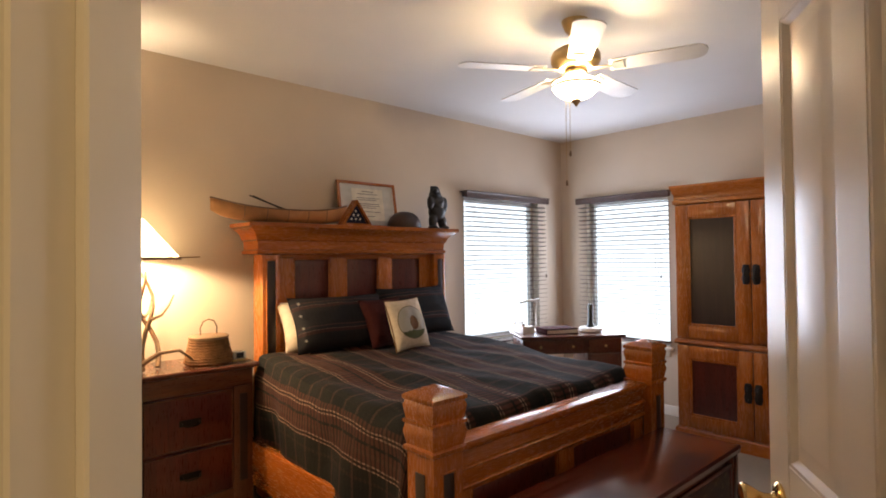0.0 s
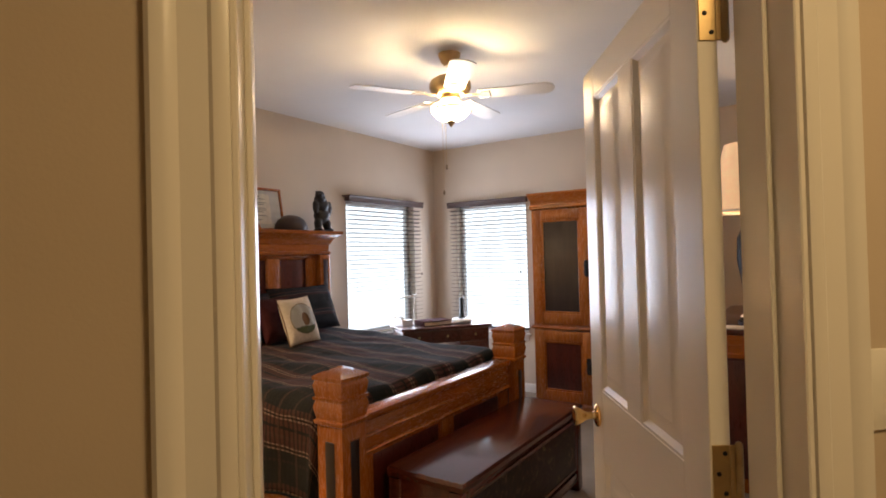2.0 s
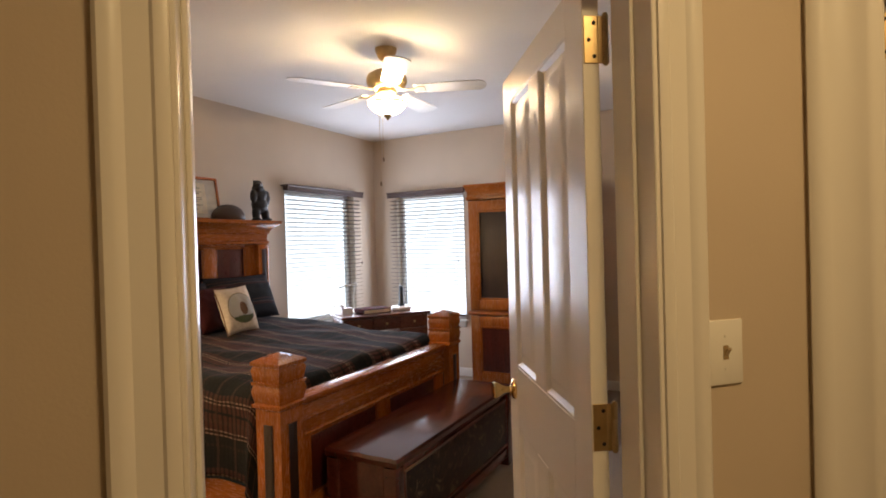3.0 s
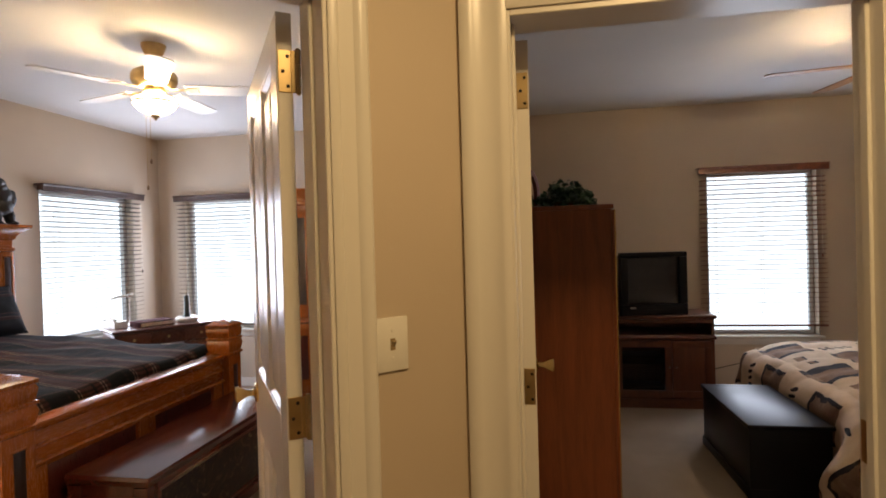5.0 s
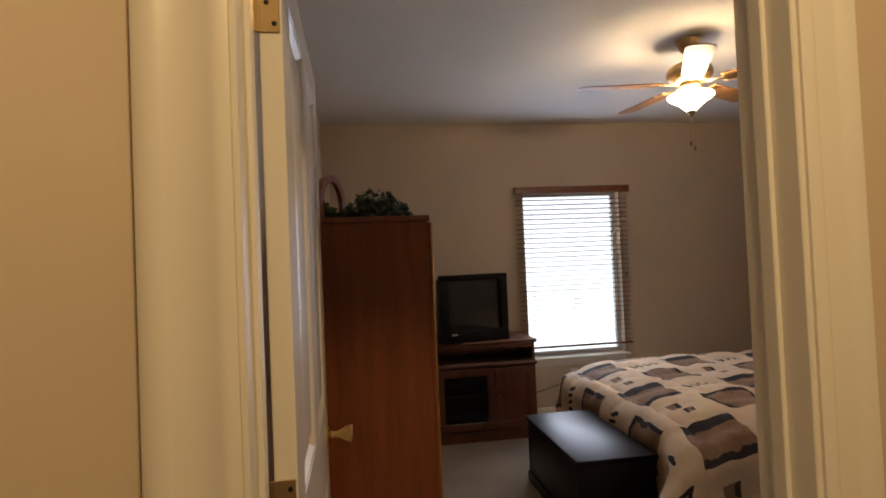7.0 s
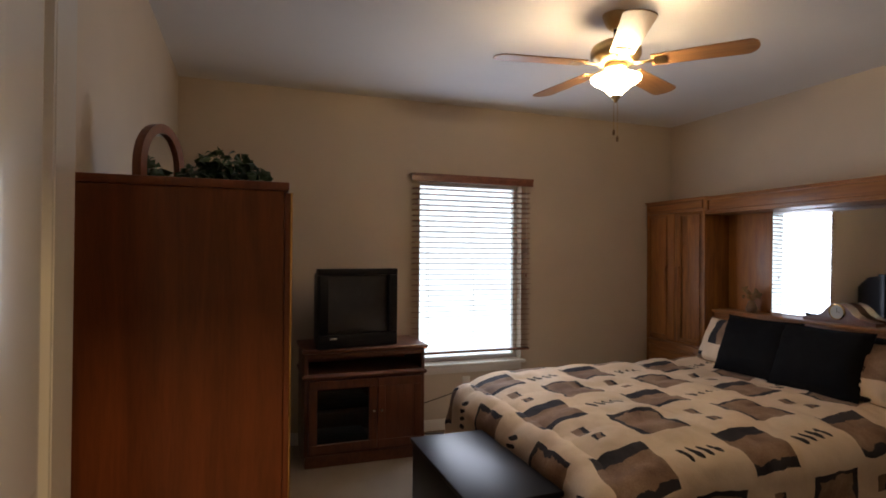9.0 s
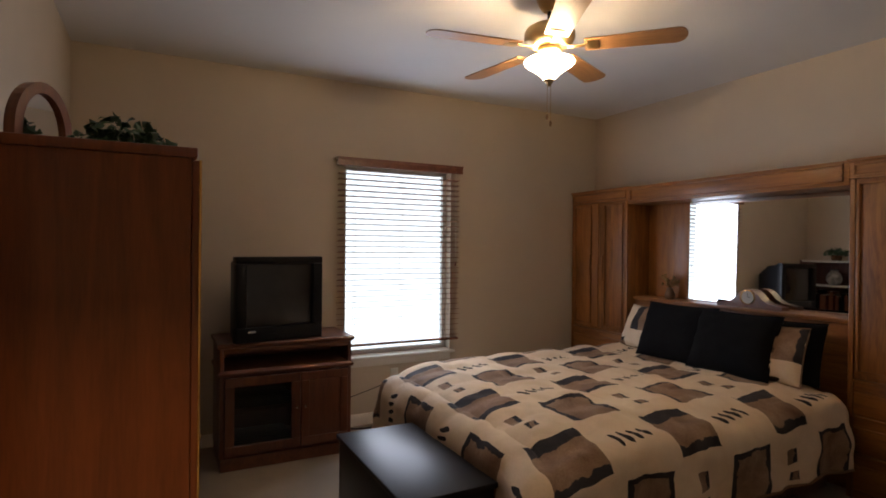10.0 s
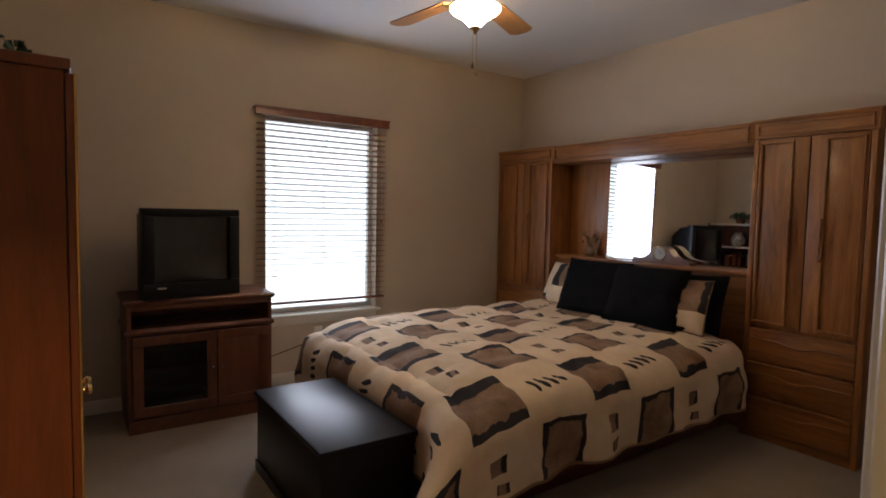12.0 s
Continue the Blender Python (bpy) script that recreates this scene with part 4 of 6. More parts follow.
# armoire against the east wall; local x to the south, y into the wall
ar = thing("armoire", pose(4.47, 1.96, 0, 0, 0, -90), "tall honey pine armoire with four dark-panelled doors", "armoire")
AW, AD = 1.14, 0.57
part("plinth", loft([(0.0, 0.012), (0.085, 0.012), (0.10, 0.0)], 0, AW, 0, AD, back=False), HONEY_X, ar)
part("body", block(0.004, AW - 0.004, 0.022, AD, 0.10, 1.87, 0.003), HONEY_Z, ar)
part("waist_moulding", loft([(0.755, 0.0), (0.762, 0.014), (0.775, 0.018), (0.790, 0.010), (0.800, 0.0)], 0, AW, 0.012, AD, back=False), HONEY_X, ar)
part("crown", loft([(1.87, 0.0), (1.88, 0.012), (1.905, 0.014), (1.912, 0.004), (1.955, 0.006), (1.962, 0.010), (1.985, 0.018), (2.002, 0.026), (2.008, 0.030), (2.024, 0.031), (2.027, 0.028)], 0, AW, 0.01, AD, back=False), HONEY_X, ar, "flared moulded crown")
for z0, z1, pm in ((0.815, 1.865, DARKPANEL), (0.105, 0.75, REDPANEL)):
    for x0, x1, hx in ((0.012, AW / 2 - 0.002, AW / 2 - 0.035), (AW / 2 + 0.002, AW - 0.012, AW / 2 + 0.035)):
        dr = part("door", block(x0 + 0.002, x1 - 0.002, 0.004, 0.021, z0, z1, 0), pm, ar, "dark panelled cabinet door")
        fbm = bmesh.new()
        s = 0.095
        box(fbm, x0, x0 + s, -0.010, 0.0035, z0, z1, 0.004, 2)
        box(fbm, x1 - s, x1, -0.010, 0.0035, z0, z1, 0.004, 2)
        box(fbm, x0 + s, x1 - s, -0.010, 0.0035, z0, z0 + s, 0.004, 2)
        box(fbm, x0 + s, x1 - s, -0.010, 0.0035, z1 - s, z1, 0.004, 2)
        part("door_frame", fbm, HONEY_Z, dr)
        part("door_moulding", panel_frame(bmesh.new(), x0 + s, x1 - s, z0 + s, z1 - s, 0.0, 0.02, 0.006), HONEY_Z, dr)
        zc = (z0 + z1) / 2 - (0.02 if z0 > 0.5 else -0.02)
        hb = lathe([(0, -0.075), (0.022, -0.07), (0.030, -0.03), (0.024, 0.0), (0.030, 0.03), (0.022, 0.07), (0, 0.075)], 12, None, Matrix.Translation((hx, -0.012, zc)) @ Matrix.Diagonal((1, 0.18, 1, 1)))
        tube([(hx, -0.016, zc + 0.045), (hx, -0.035, zc + 0.02), (hx, -0.038, zc - 0.03), (hx, -0.018, zc - 0.055)], 0.006, 8, hb)
        part("handle", hb, IRON, dr, "dark iron drop handle")

# writing desk set across the corner; local x along its front
dk = thing("writing_desk", pose(3.655, 2.89, 0, 0, 0, -36.3), "cherry kneehole writing desk set across the corner", "desk")
DW, DD, DH = 0.90, 0.42, 0.80
part("top", loft([(DH - 0.030, 0.0), (DH - 0.024, 0.012), (DH - 0.006, 0.016), (DH, 0.010)], 0.01, DW - 0.01, 0.01, DD, back=False), DESKWOOD, dk)
part("apron", block(0.02, DW - 0.02, 0.03, 0.05, DH - 0.155, DH - 0.030, 0.002), DESKWOOD, dk)
for x0, x1 in ((0.03, 0.30), (0.31, 0.58), (0.59, DW - 0.03)):
    dr = part("drawer", block(x0, x1, 0.018, 0.0295, DH - 0.145, DH - 0.040, 0.003), DESKWOOD, dk)
    part("knob", lathe([(0, 0), (0.006, 0), (0.006, 0.010), (0.012, 0.016), (0.010, 0.022), (0, 0.024)], 12), OLDBRASS, dr, m=pose((x0 + x1) / 2, 0.018, DH - 0.092, 90))
part("pedestal", block(0.58, DW - 0.02, 0.03, DD - 0.02, 0.06, DH - 0.156, 0.002), DESKWOOD, dk)
for z0, z1 in ((0.08, 0.33), (0.345, 0.64)):
    part("drawer", block(0.60, DW - 0.04, 0.018, 0.0295, z0, z1, 0.003), DESKWOOD, dk)
part("side_panel", block(0.02, 0.045, 0.05, DD - 0.02, 0.06, DH - 0.030, 0.002), DESKWOOD, dk)
for x, y in ((0.02, 0.03), (0.02, DD - 0.065), (0.58, 0.03), (DW - 0.065, 0.03), (DW - 0.065, DD - 0.065), (0.58, DD - 0.065)):
    part("leg", block(x, x + 0.045, y, y + 0.045, 0, 0.06 if x > 0.1 else DH - 0.16, 0.002), DESKWOOD, dk)
MD = dk.matrix_basis
ph = thing("telephone", MD @ pose(0.09, 0.30, DH, 0, 0, 20), "white desk telephone at the desk's corner", "telephone")
part("base", prism([(-0.09, 0), (0.09, 0), (0.09, 0.025), (-0.05, 0.06), (-0.09, 0.06)], -0.06, 0.06, axis="x"), WHITEPL, ph)
part("handset", tube([(-0.045, -0.075, 0.070), (-0.045, -0.05, 0.088), (-0.045, 0.05, 0.092), (-0.045, 0.075, 0.074)], 0.017, 10), WHITEPL, ph)
bx = thing("book", MD @ pose(0.37, 0.20, DH, 0, 0, 8), "closed dark red leather book lying on the desk", "book")
part("cover", block(-0.15, 0.15, -0.11, 0.11, 0, 0.008, 0.002), MAROON, bx)
part("pages", block(-0.143, 0.143, -0.103, 0.103, 0.0083, 0.040, 0.001), PAPER, bx)
part("cover", block(-0.15, 0.15, -0.11, 0.11, 0.0403, 0.048, 0.002), MAROON, bx)
part("spine", block(-0.153, -0.1435, -0.11, 0.11, 0.0, 0.048, 0.003), MAROON, bx)
cd = thing("candle_dish", MD @ pose(0.68, 0.22, DH), "white ring dish with a dark candle", "candle holder")
part("dish", lathe([(0, 0), (0.085, 0), (0.105, 0.012), (0.105, 0.034), (0.09, 0.045), (0.05, 0.045), (0.04, 0.030), (0, 0.030)], 28), WHITEPL, cd)
part("candle", lathe([(0, 0.030), (0.032, 0.030), (0.034, 0.050), (0.026, 0.075), (0.024, 0.09), (0.0235, 0.235), (0.018, 0.245), (0, 0.246)], 20), plain("dark_green_wax", (0.015, 0.020, 0.016), 0.4), cd, "dark candle")
part("wick", tube([(0, 0, 0.246), (0.001, 0, 0.262)], 0.0015, 6), IRON, cd)
dl = thing("desk_lamp", MD @ pose(0.22, 0.34, DH), "slim pale desk lamp with a bent head", "desk lamp")
part("base", lathe([(0, 0), (0.07, 0), (0.068, 0.012), (0.02, 0.018), (0, 0.018)], 20), WHITEPL, dl)
part("stem", tube([(0, 0, 0.018), (0.0, 0.0, 0.15), (0.01, 0, 0.26), (-0.02, 0, 0.275)], 0.005, 8), WHITEPL, dl)
part("head", tube([(0.035, 0.0, 0.284), (0.0, 0, 0.276), (-0.08, 0, 0.272), (-0.15, 0, 0.255)], 0.016, 10, None, 0.4), WHITEPL, dl)

# blanket chest at the bed's foot
def flower_panel():
    m = Mat("painted_floral_panel", (0.02, 0.01, 0.008), 0.5)
    v = m.coord("Object", (1, 1, 1))
    w = m.t.nodes.new("ShaderNodeTexVoronoi")
    w.inputs["Scale"].default_value = 6
    m.t.links.new(v, w.inputs["Vector"])
    d = Node(m.t, w.outputs["Distance"])
    n = m.noise(v, 9, 5, 0.65, 2.5)
    col = m.ramp(n, (0.42, (0.016, 0.008, 0.006)), (0.56, (0.035, 0.020, 0.010)), (0.64, (0.12, 0.085, 0.045)))
    m.colour(m.mix(d.lt(0.28) * n.step(0.52, 0.62), col, (0.20, 0.15, 0.085)))
    return m.m


bc = thing("blanket_chest", pose(2.26, 1.17, 0), "polished dark cherry blanket chest with a floral front panel", "chest")
BX0, BX1, BY0, BY1 = 1.625, 3.02, 0.985, 1.385
wpart("lid", loft([(0.475, 0.0), (0.480, 0.014), (0.505, 0.020), (0.520, 0.014), (0.523, 0.006)], BX0 + 0.012, BX1 - 0.012, BY0 + 0.012, BY1 - 0.005, back=False), CHERRY_X, bc)
wpart("body", block(BX0 + 0.012, BX1 - 0.012, BY0 + 0.020, BY1 - 0.006, 0.09, 0.475, 0.003), CHERRY_X, bc)
wpart("front_panel", block(BX0 + 0.09, BX1 - 0.09, BY0 + 0.012, BY0 + 0.0195, 0.15, 0.43, 0.002), flower_panel(), bc, "painted floral panel")
wpart("panel_moulding", panel_frame(bmesh.new(), BX0 + 0.075, BX1 - 0.075, 0.135, 0.445, BY0 + 0.019, 0.018, 0.012), CHERRY_X, bc)
for x0 in (BX0, BX1 - 0.07):
    for y0 in (BY0 + 0.004, BY1 - 0.075):
        wpart("corner_post", block(x0, x0 + 0.07, y0, y0 + 0.07, 0.0, 0.474, 0.006), CHERRY_X, bc)
wpart("base_rail", block(BX0 + 0.07, BX1 - 0.07, BY0 + 0.008, BY0 + 0.035, 0.06, 0.115, 0.004), CHERRY_X, bc)

# dresser seen past the open door
ds = thing("dresser", pose(4.2, 0.05, 0), "long pine and dark red dresser along the dividing wall", "dresser")
SX0, SX1, SY0, SY1 = 3.44, 5.03, -0.28, 0.34
wpart("top", block(SX0 - 0.015, SX1 + 0.015, SY0, SY1 + 0.02, 0.94, 0.97, 0.006), CHERRY_X, ds)
wpart("body", block(SX0, SX1, SY0, SY1 - 0.02, 0.08, 0.94, 0.003), REDPANEL, ds)
wpart("cornice", block(SX0, SX1, SY1 - 0.02, SY1 + 0.004, 0.84, 0.939, 0.006), HONEY_X, ds)
wpart("end_cornice", loft([(0.80, 0.0), (0.806, 0.006), (0.825, 0.007), (0.832, 0.002), (0.90, 0.003), (0.91, 0.008), (0.939, 0.010)], SX0 - 0.010, SX0 - 0.001, SY0 + 0.02, SY1 - 0.02), HONEY_Y, ds)
wpart("end_panel", block(SX0 - 0.008, SX0 - 0.001, SY0 + 0.05, SY1 - 0.07, 0.14, 0.78, 0.003), REDPANEL, ds, "dark red-stained end panel")
wpart("base", block(SX0 - 0.01, SX1 + 0.01, SY0, SY1 + 0.005, 0.0, 0.08, 0.006), HONEY_X, ds)
for i in range(3):
    for z0, z1 in ((0.10, 0.34), (0.35, 0.59), (0.60, 0.83)):
        x0 = SX0 + 0.05 + i * 0.50
        dr = wpart("drawer", block(x0, x0 + 0.48, SY1 - 0.019, SY1 - 0.003, z0, z1, 0.004), REDPANEL, ds)
        wpart("drawer_pull", tube([(x0 + 0.21, SY1 - 0.003, (z0 + z1) / 2), (x0 + 0.22, SY1 + 0.02, (z0 + z1) / 2 - 0.01), (x0 + 0.30, SY1 + 0.02, (z0 + z1) / 2 - 0.01), (x0 + 0.31, SY1 - 0.003, (z0 + z1) / 2)], 0.005, 8), IRON, dr)
l2 = thing("table_lamp", pose(3.76, 0.09, 0.97), "dark table lamp with a tall glowing tan parchment shade", "lamp")
part("shade", lathe([(0.245, 0.735), (0.248, 0.735), (0.140, 1.165), (0.137, 1.165)], 28, ends=False), PARCH_DIM, l2, "tan parchment shade")
# ring coloured white for the glow along the shade's foot
part("rim", lathe([(0.243, 0.722), (0.251, 0.722), (0.251, 0.736), (0.243, 0.736)], 28, ends=False), WHITEPL, l2, "pale rim, its glow put into the white colour")
part("base", lathe([(0, 0), (0.09, 0), (0.092, 0.02), (0.05, 0.05), (0.03, 0.10), (0.06, 0.26), (0.085, 0.42), (0.080, 0.56), (0.045, 0.64), (0.016, 0.66), (0.012, 0.80), (0, 0.80)], 20), IRON, l2, "dark turned base")
lamp("bulb", "POINT", pose(3.76, 0.09, 1.90), 7.0, BULB, 0.03)
rn = solid("lace_runner", block(3.47, 3.62, -0.20, 0.30, 0.970, 0.976, 0.002), PAPER, "pale lace runner on the dresser", "runner")
dsh = thing("trinket_dish", pose(3.545, 0.07, 0.976), "small dark footed dish with a white lid", "dish")
part("bowl", lathe([(0, 0), (0.04, 0), (0.02, 0.010), (0.02, 0.018), (0.07, 0.045), (0.078, 0.065), (0, 0.067)], 20), IRON, dsh)
part("lid", lathe([(0.075, 0.0675), (0.05, 0.09), (0.015, 0.10), (0.02, 0.112), (0, 0.12)], 20), WHITEPL, dsh, "white lid")
wf = thing("picture_frame", pose(3.95, -0.299, 1.30), "dark wooden frame on the wall above the dresser", "picture")
fb = bmesh.new()
for a in ((-0.18, 0.18, 0, 0.03), (-0.18, 0.18, 0.42, 0.45), (-0.18, -0.15, 0.03, 0.42), (0.15, 0.18, 0.03, 0.42)):
    box(fb, a[0], a[1], 0.001, 0.022, a[2], a[3], 0.003, 1)
part("frame", fb, DARKPANEL, wf)
part("mat", block(-0.15, 0.15, 0.001, 0.006, 0.03, 0.42, 0), PAPER, wf)


# ceiling fans
def blade_bm(length, w0, w1, th=0.006):
    bm = bmesh.new()
    n = 8
    pts = [(0.0, -w0 / 2), (length - 0.05, -w1 / 2)]
    for i in range(1, n):
        a = -math.pi / 2 + math.pi * i / n
        pts.append((length - 0.05 + 0.05 * math.cos(a), (w1 / 2) * math.sin(a) if abs(math.sin(a)) < 0.99 else (w1 / 2)))
    pts += [(length - 0.05, w1 / 2), (0.0, w0 / 2)]
    lo = [bm.verts.new((x, y, 0)) for x, y in pts]
    hi = [bm.verts.new((x, y, th)) for x, y in pts]
    k = len(pts)
    for i in range(k):
        bm.faces.new((lo[i], lo[(i + 1) % k], hi[(i + 1) % k], hi[i]))
    bm.faces.new(lo[::-1])
    bm.faces.new(hi)
    return bm


def ceiling_fan(x, y, label, blade_mat, first, bowl_profile, bowl_mat, band_mat, chains, reach, watts):
    t = thing("ceiling_fan", pose(x, y, CEILING_Z), label, "ceiling fan")
    part("canopy", lathe([(0, -0.075), (0.030, -0.075), (0.050, -0.055), (0.066, -0.02), (0.070, 0.0), (0, 0.0)], 24), OLDBRASS, t)
    part("downrod", lathe([(0, -0.13), (0.012, -0.13), (0.012, -0.07), (0, -0.07)], 12), IRON, t)
    part("motor", lathe([(0, -0.255), (0.09, -0.255), (0.118, -0.235), (0.128, -0.215), (0.128, -0.185), (0.118, -0.165), (0.085, -0.145), (0.05, -0.132), (0.02, -0.125), (0, -0.125)], 32), OLDBRASS, t, "brass motor housing")
    part("switch_housing", lathe([(0, -0.288), (0.048, -0.288), (0.058, -0.280), (0.060, -0.264), (0.05, -0.2555), (0, -0.2555)], 24), OLDBRASS, t)
    part("light_stem", lathe([(0, -0.42), (0.005, -0.42), (0.005, -0.2885), (0, -0.2885)], 10), OLDBRASS, t)
    bm0 = mesh_of("blade", blade_bm(reach, 0.115, 0.142), blade_mat)
    ib = bmesh.new()
    box(ib, 0.09, 0.20, -0.013, 0.013, -0.004, 0.002, 0.002, 1)
    box(ib, 0.185, 0.245, -0.040, 0.040, -0.0045, -0.0005, 0.002, 1)
    im = mesh_of("blade_iron", ib, OLDBRASS)
    for i in range(5):
        turn = pose(0, 0, -0.262, 0, 0, first + 72 * i)
        b = share("blade", bm0, t, turn @ pose(0.175, 0, 0, -8, 0, 0))
        share("blade_iron", im, b, pose(-0.175, 0, -0.0005))
    inner = [(max(r - 0.005, 0.0), z + 0.003) for r, z in bowl_profile[::-1]]
    part("bowl", lathe([(0.0, bowl_profile[0][1])] + bowl_profile + inner + [(0.0, bowl_profile[0][1] + 0.004)], 32), bowl_mat, t, "lit frosted glass bowl")
    zb, zt = bowl_profile[0][1], bowl_profile[-1][1]
    part("finial", lathe([(0, zb - 0.032), (0.005, zb - 0.030), (0.012, zb - 0.018), (0.024, zb - 0.006), (0.026, zb + 0.004), (0, zb + 0.006)], 16), OLDBRASS, t)
    if band_mat:
        r = max(p[0] for p in bowl_profile)
        part("bowl_band", lathe([(r + 0.001, -0.352), (r + 0.004, -0.350), (r + 0.004, -0.340), (r + 0.001, -0.338)], 32, ends=False), band_mat, t)
    # two bulbs stand in the open bowl
    for a in (radians(first + 36), radians(first + 216)):
        lamp("bulb", "POINT", pose(x + 0.08 * math.cos(a), y + 0.08 * math.sin(a), CEILING_Z - 0.318), watts, BULB, 0.025)
    for dx, dy, ln in chains:
        part("pull_chain", tube([(dx, dy, -0.31), (dx, dy, -0.31 - ln)], 0.0014, 6), OLDBRASS, t)
        part("chain_fob", lathe([(0, -0.03), (0.006, -0.028), (0.007, -0.012), (0.003, 0.0), (0, 0.001)], 10), ANTLER, t, m=Matrix.Translation((dx, dy, -0.31 - ln)))
    return t


WHITEBLADE = plain("white_fan_blade", (0.72, 0.70, 0.66), 0.4, spread=0.03)
OAKBLADE = wood("oak_fan_blade", (0.22, 0.10, 0.035), (0.46, 0.24, 0.10), "x", 0.4, 0.1)
BOWL_A = lampglass("frosted_bowl", (1.0, 0.78, 0.50), 26.0)
BOWL_B = lampglass("frosted_bell", (1.0, 0.75, 0.46), 40.0)
ceiling_fan(2.536, 1.578, "white-bladed brass ceiling fan with a lit banded glass bowl", WHITEBLADE, 219.5,
            [(0.006, -0.418), (0.04, -0.412), (0.085, -0.392), (0.112, -0.366), (0.122, -0.340), (0.122, -0.328), (0.119, -0.326)], BOWL_A, OLDBRASS, [(0.0, 0.064, 0.52), (0.03, 0.06, 0.36)], 0.452, 13.0)

# ---- second bedroom ----
ceiling_fan(3.136, -2.69, "oak-bladed brass ceiling fan with a lit bell glass", OAKBLADE, 152,
            [(0.010, -0.425), (0.028, -0.420), (0.042, -0.405), (0.060, -0.385), (0.088, -0.365), (0.112, -0.352), (0.126, -0.338), (0.127, -0.328), (0.125, -0.326)], BOWL_B, None, [(0.012, -0.02, 0.315), (-0.012, 0.02, 0.29)], 0.478, 8.0)

# wardrobe behind the door
wd = thing("wardrobe", pose(2.68, -0.72, 0), "plain reddish-brown veneer wardrobe with two doors", "wardrobe")
WX0, WX1, WY0, WY1, WH = 2.20, 3.12, -0.985, -0.44, 1.63
wpart("side", block(WX0, WX0 + 0.02, WY0, WY1, 0, WH - 0.022, 0.0015, 1), WARDWOOD, wd)
wpart("side", block(WX1 - 0.02, WX1, WY0, WY1, 0, WH - 0.022, 0.0015, 1), WARDWOOD, wd)
wpart("top", block(WX0 - 0.006, WX1 + 0.006, WY0 - 0.012, WY1, WH - 0.0215, WH, 0.003), WARDWOOD, wd)
wpart("back", block(WX0 + 0.02, WX1 - 0.02, WY1 - 0.012, WY1, 0.02, WH - 0.022, 0), WARDWOOD, wd)
wpart("plinth", block(WX0 + 0.02, WX1 - 0.02, WY0 + 0.01, WY0 + 0.03, 0.0, 0.07, 0.002), WARDWOOD, wd)
for x0, x1, kx in ((WX0 + 0.004, (WX0 + WX1) / 2 - 0.0015, (WX0 + WX1) / 2 - 0.04), ((WX0 + WX1) / 2 + 0.0015, WX1 - 0.004, (WX0 + WX1) / 2 + 0.04)):
    dr = wpart("door", block(x0, x1, WY0 - 0.020, WY0 - 0.001, 0.075, WH - 0.026, 0.004), WARDWOOD, wd)
    wpart("knob", lathe([(0, 0), (0.007, 0), (0.007, 0.012), (0.015, 0.020), (0.012, 0.028), (0, 0.031)], 14, None, pose(kx, WY0 - 0.020, 0.86, 90)), BRASS, dr, "brass knob")
    # brass strip laid on the outer edge to draw its highlight
    wpart("edge_strip", block(x0 - 0.003 if kx > x1 - 0.1 else x1 + 0.0002, x0 - 0.0002 if kx > x1 - 0.1 else x1 + 0.003, WY0 - 0.0205, WY0 - 0.0150, 0.075, WH - 0.026, 0.001, 1), BRASS, dr, "thin brass strip drawn as the highlight on the door's edge")


def mirror_mat():
    m = Mat("mirror_silver", (0.86, 0.87, 0.87), 0.02, 1.0)
    return m.m


MIRROR = mirror_mat()
am = thing("arched_mirror", pose(2.93, -0.60, WH, 0, 0, -30) @ Matrix.Diagonal((1.2, 1.2, 1.22, 1)), "small arched mirror in a red-brown wooden frame", "mirror")
fr = bmesh.new()
outer, inner = [], []
for i in range(19):
    a = math.pi * i / 18
    outer.append((0.095 * math.cos(a), 0.10 + 0.125 * math.sin(a)))
    inner.append((0.070 * math.cos(a), 0.10 + 0.098 * math.sin(a)))
outer = [(0.095, 0.0)] + outer + [(-0.095, 0.0)]
inner = [(0.070, 0.018)] + inner + [(-0.070, 0.018)]
for i in range(len(outer)):
    j = (i + 1) % len(outer)
    prism([outer[i], outer[j], inner[j], inner[i]], -0.014, 0.014, fr)
part("frame", fr, WARDWOOD, am)
part("glass", prism(inner, -0.004, 0.004), MIRROR, am, "mirror glass")

LEAF = plain("ivy_leaf", (0.045, 0.095, 0.038), 0.45, 0, 0.2, 60, spread=0.5)
pl = thing("ivy_plant", pose(2.92, -0.82, WH), "bushy artificial ivy in a low dark basket on the wardrobe", "plant")
part("planter", lathe([(0, 0), (0.075, 0), (0.09, 0.03), (0.095, 0.06), (0, 0.062)], 18), WICKER, pl)
lv = bmesh.new()
rnd = random.Random(4)
for i in range(420):
    a, rr = rnd.uniform(0, 6.283), rnd.uniform(0, 1) ** 0.6
    x, y = 0.15 * rr * math.cos(a), 0.175 * rr * math.sin(a)
    z = 0.03 + rnd.uniform(0.0, 0.165) * (1 - 0.75 * rr * rr) + 0.01 * noise.noise(Vector((x * 20, y * 20, 0)))
    m4 = pose(x, y, z, rnd.uniform(-60, 60), rnd.uniform(-60, 60), rnd.uniform(0, 360))
    s = rnd.uniform(0.022, 0.042)
    vs = [lv.verts.new(m4 @ Vector(p)) for p in ((0, -s * 0.6, 0), (s * 0.55, -s * 0.25, 0.004), (s * 0.35, s * 0.15, 0.002), (0, s * 0.75, -0.004), (-s * 0.35, s * 0.15, 0.002), (-s * 0.55, -s * 0.25, 0.004), (0, 0, 0.008))]
    for k in range(6):
        lv.faces.new((vs[k], vs[(k + 1) % 6], vs[6]))
part("foliage", lv, LEAF, pl, "dark green ivy leaves")

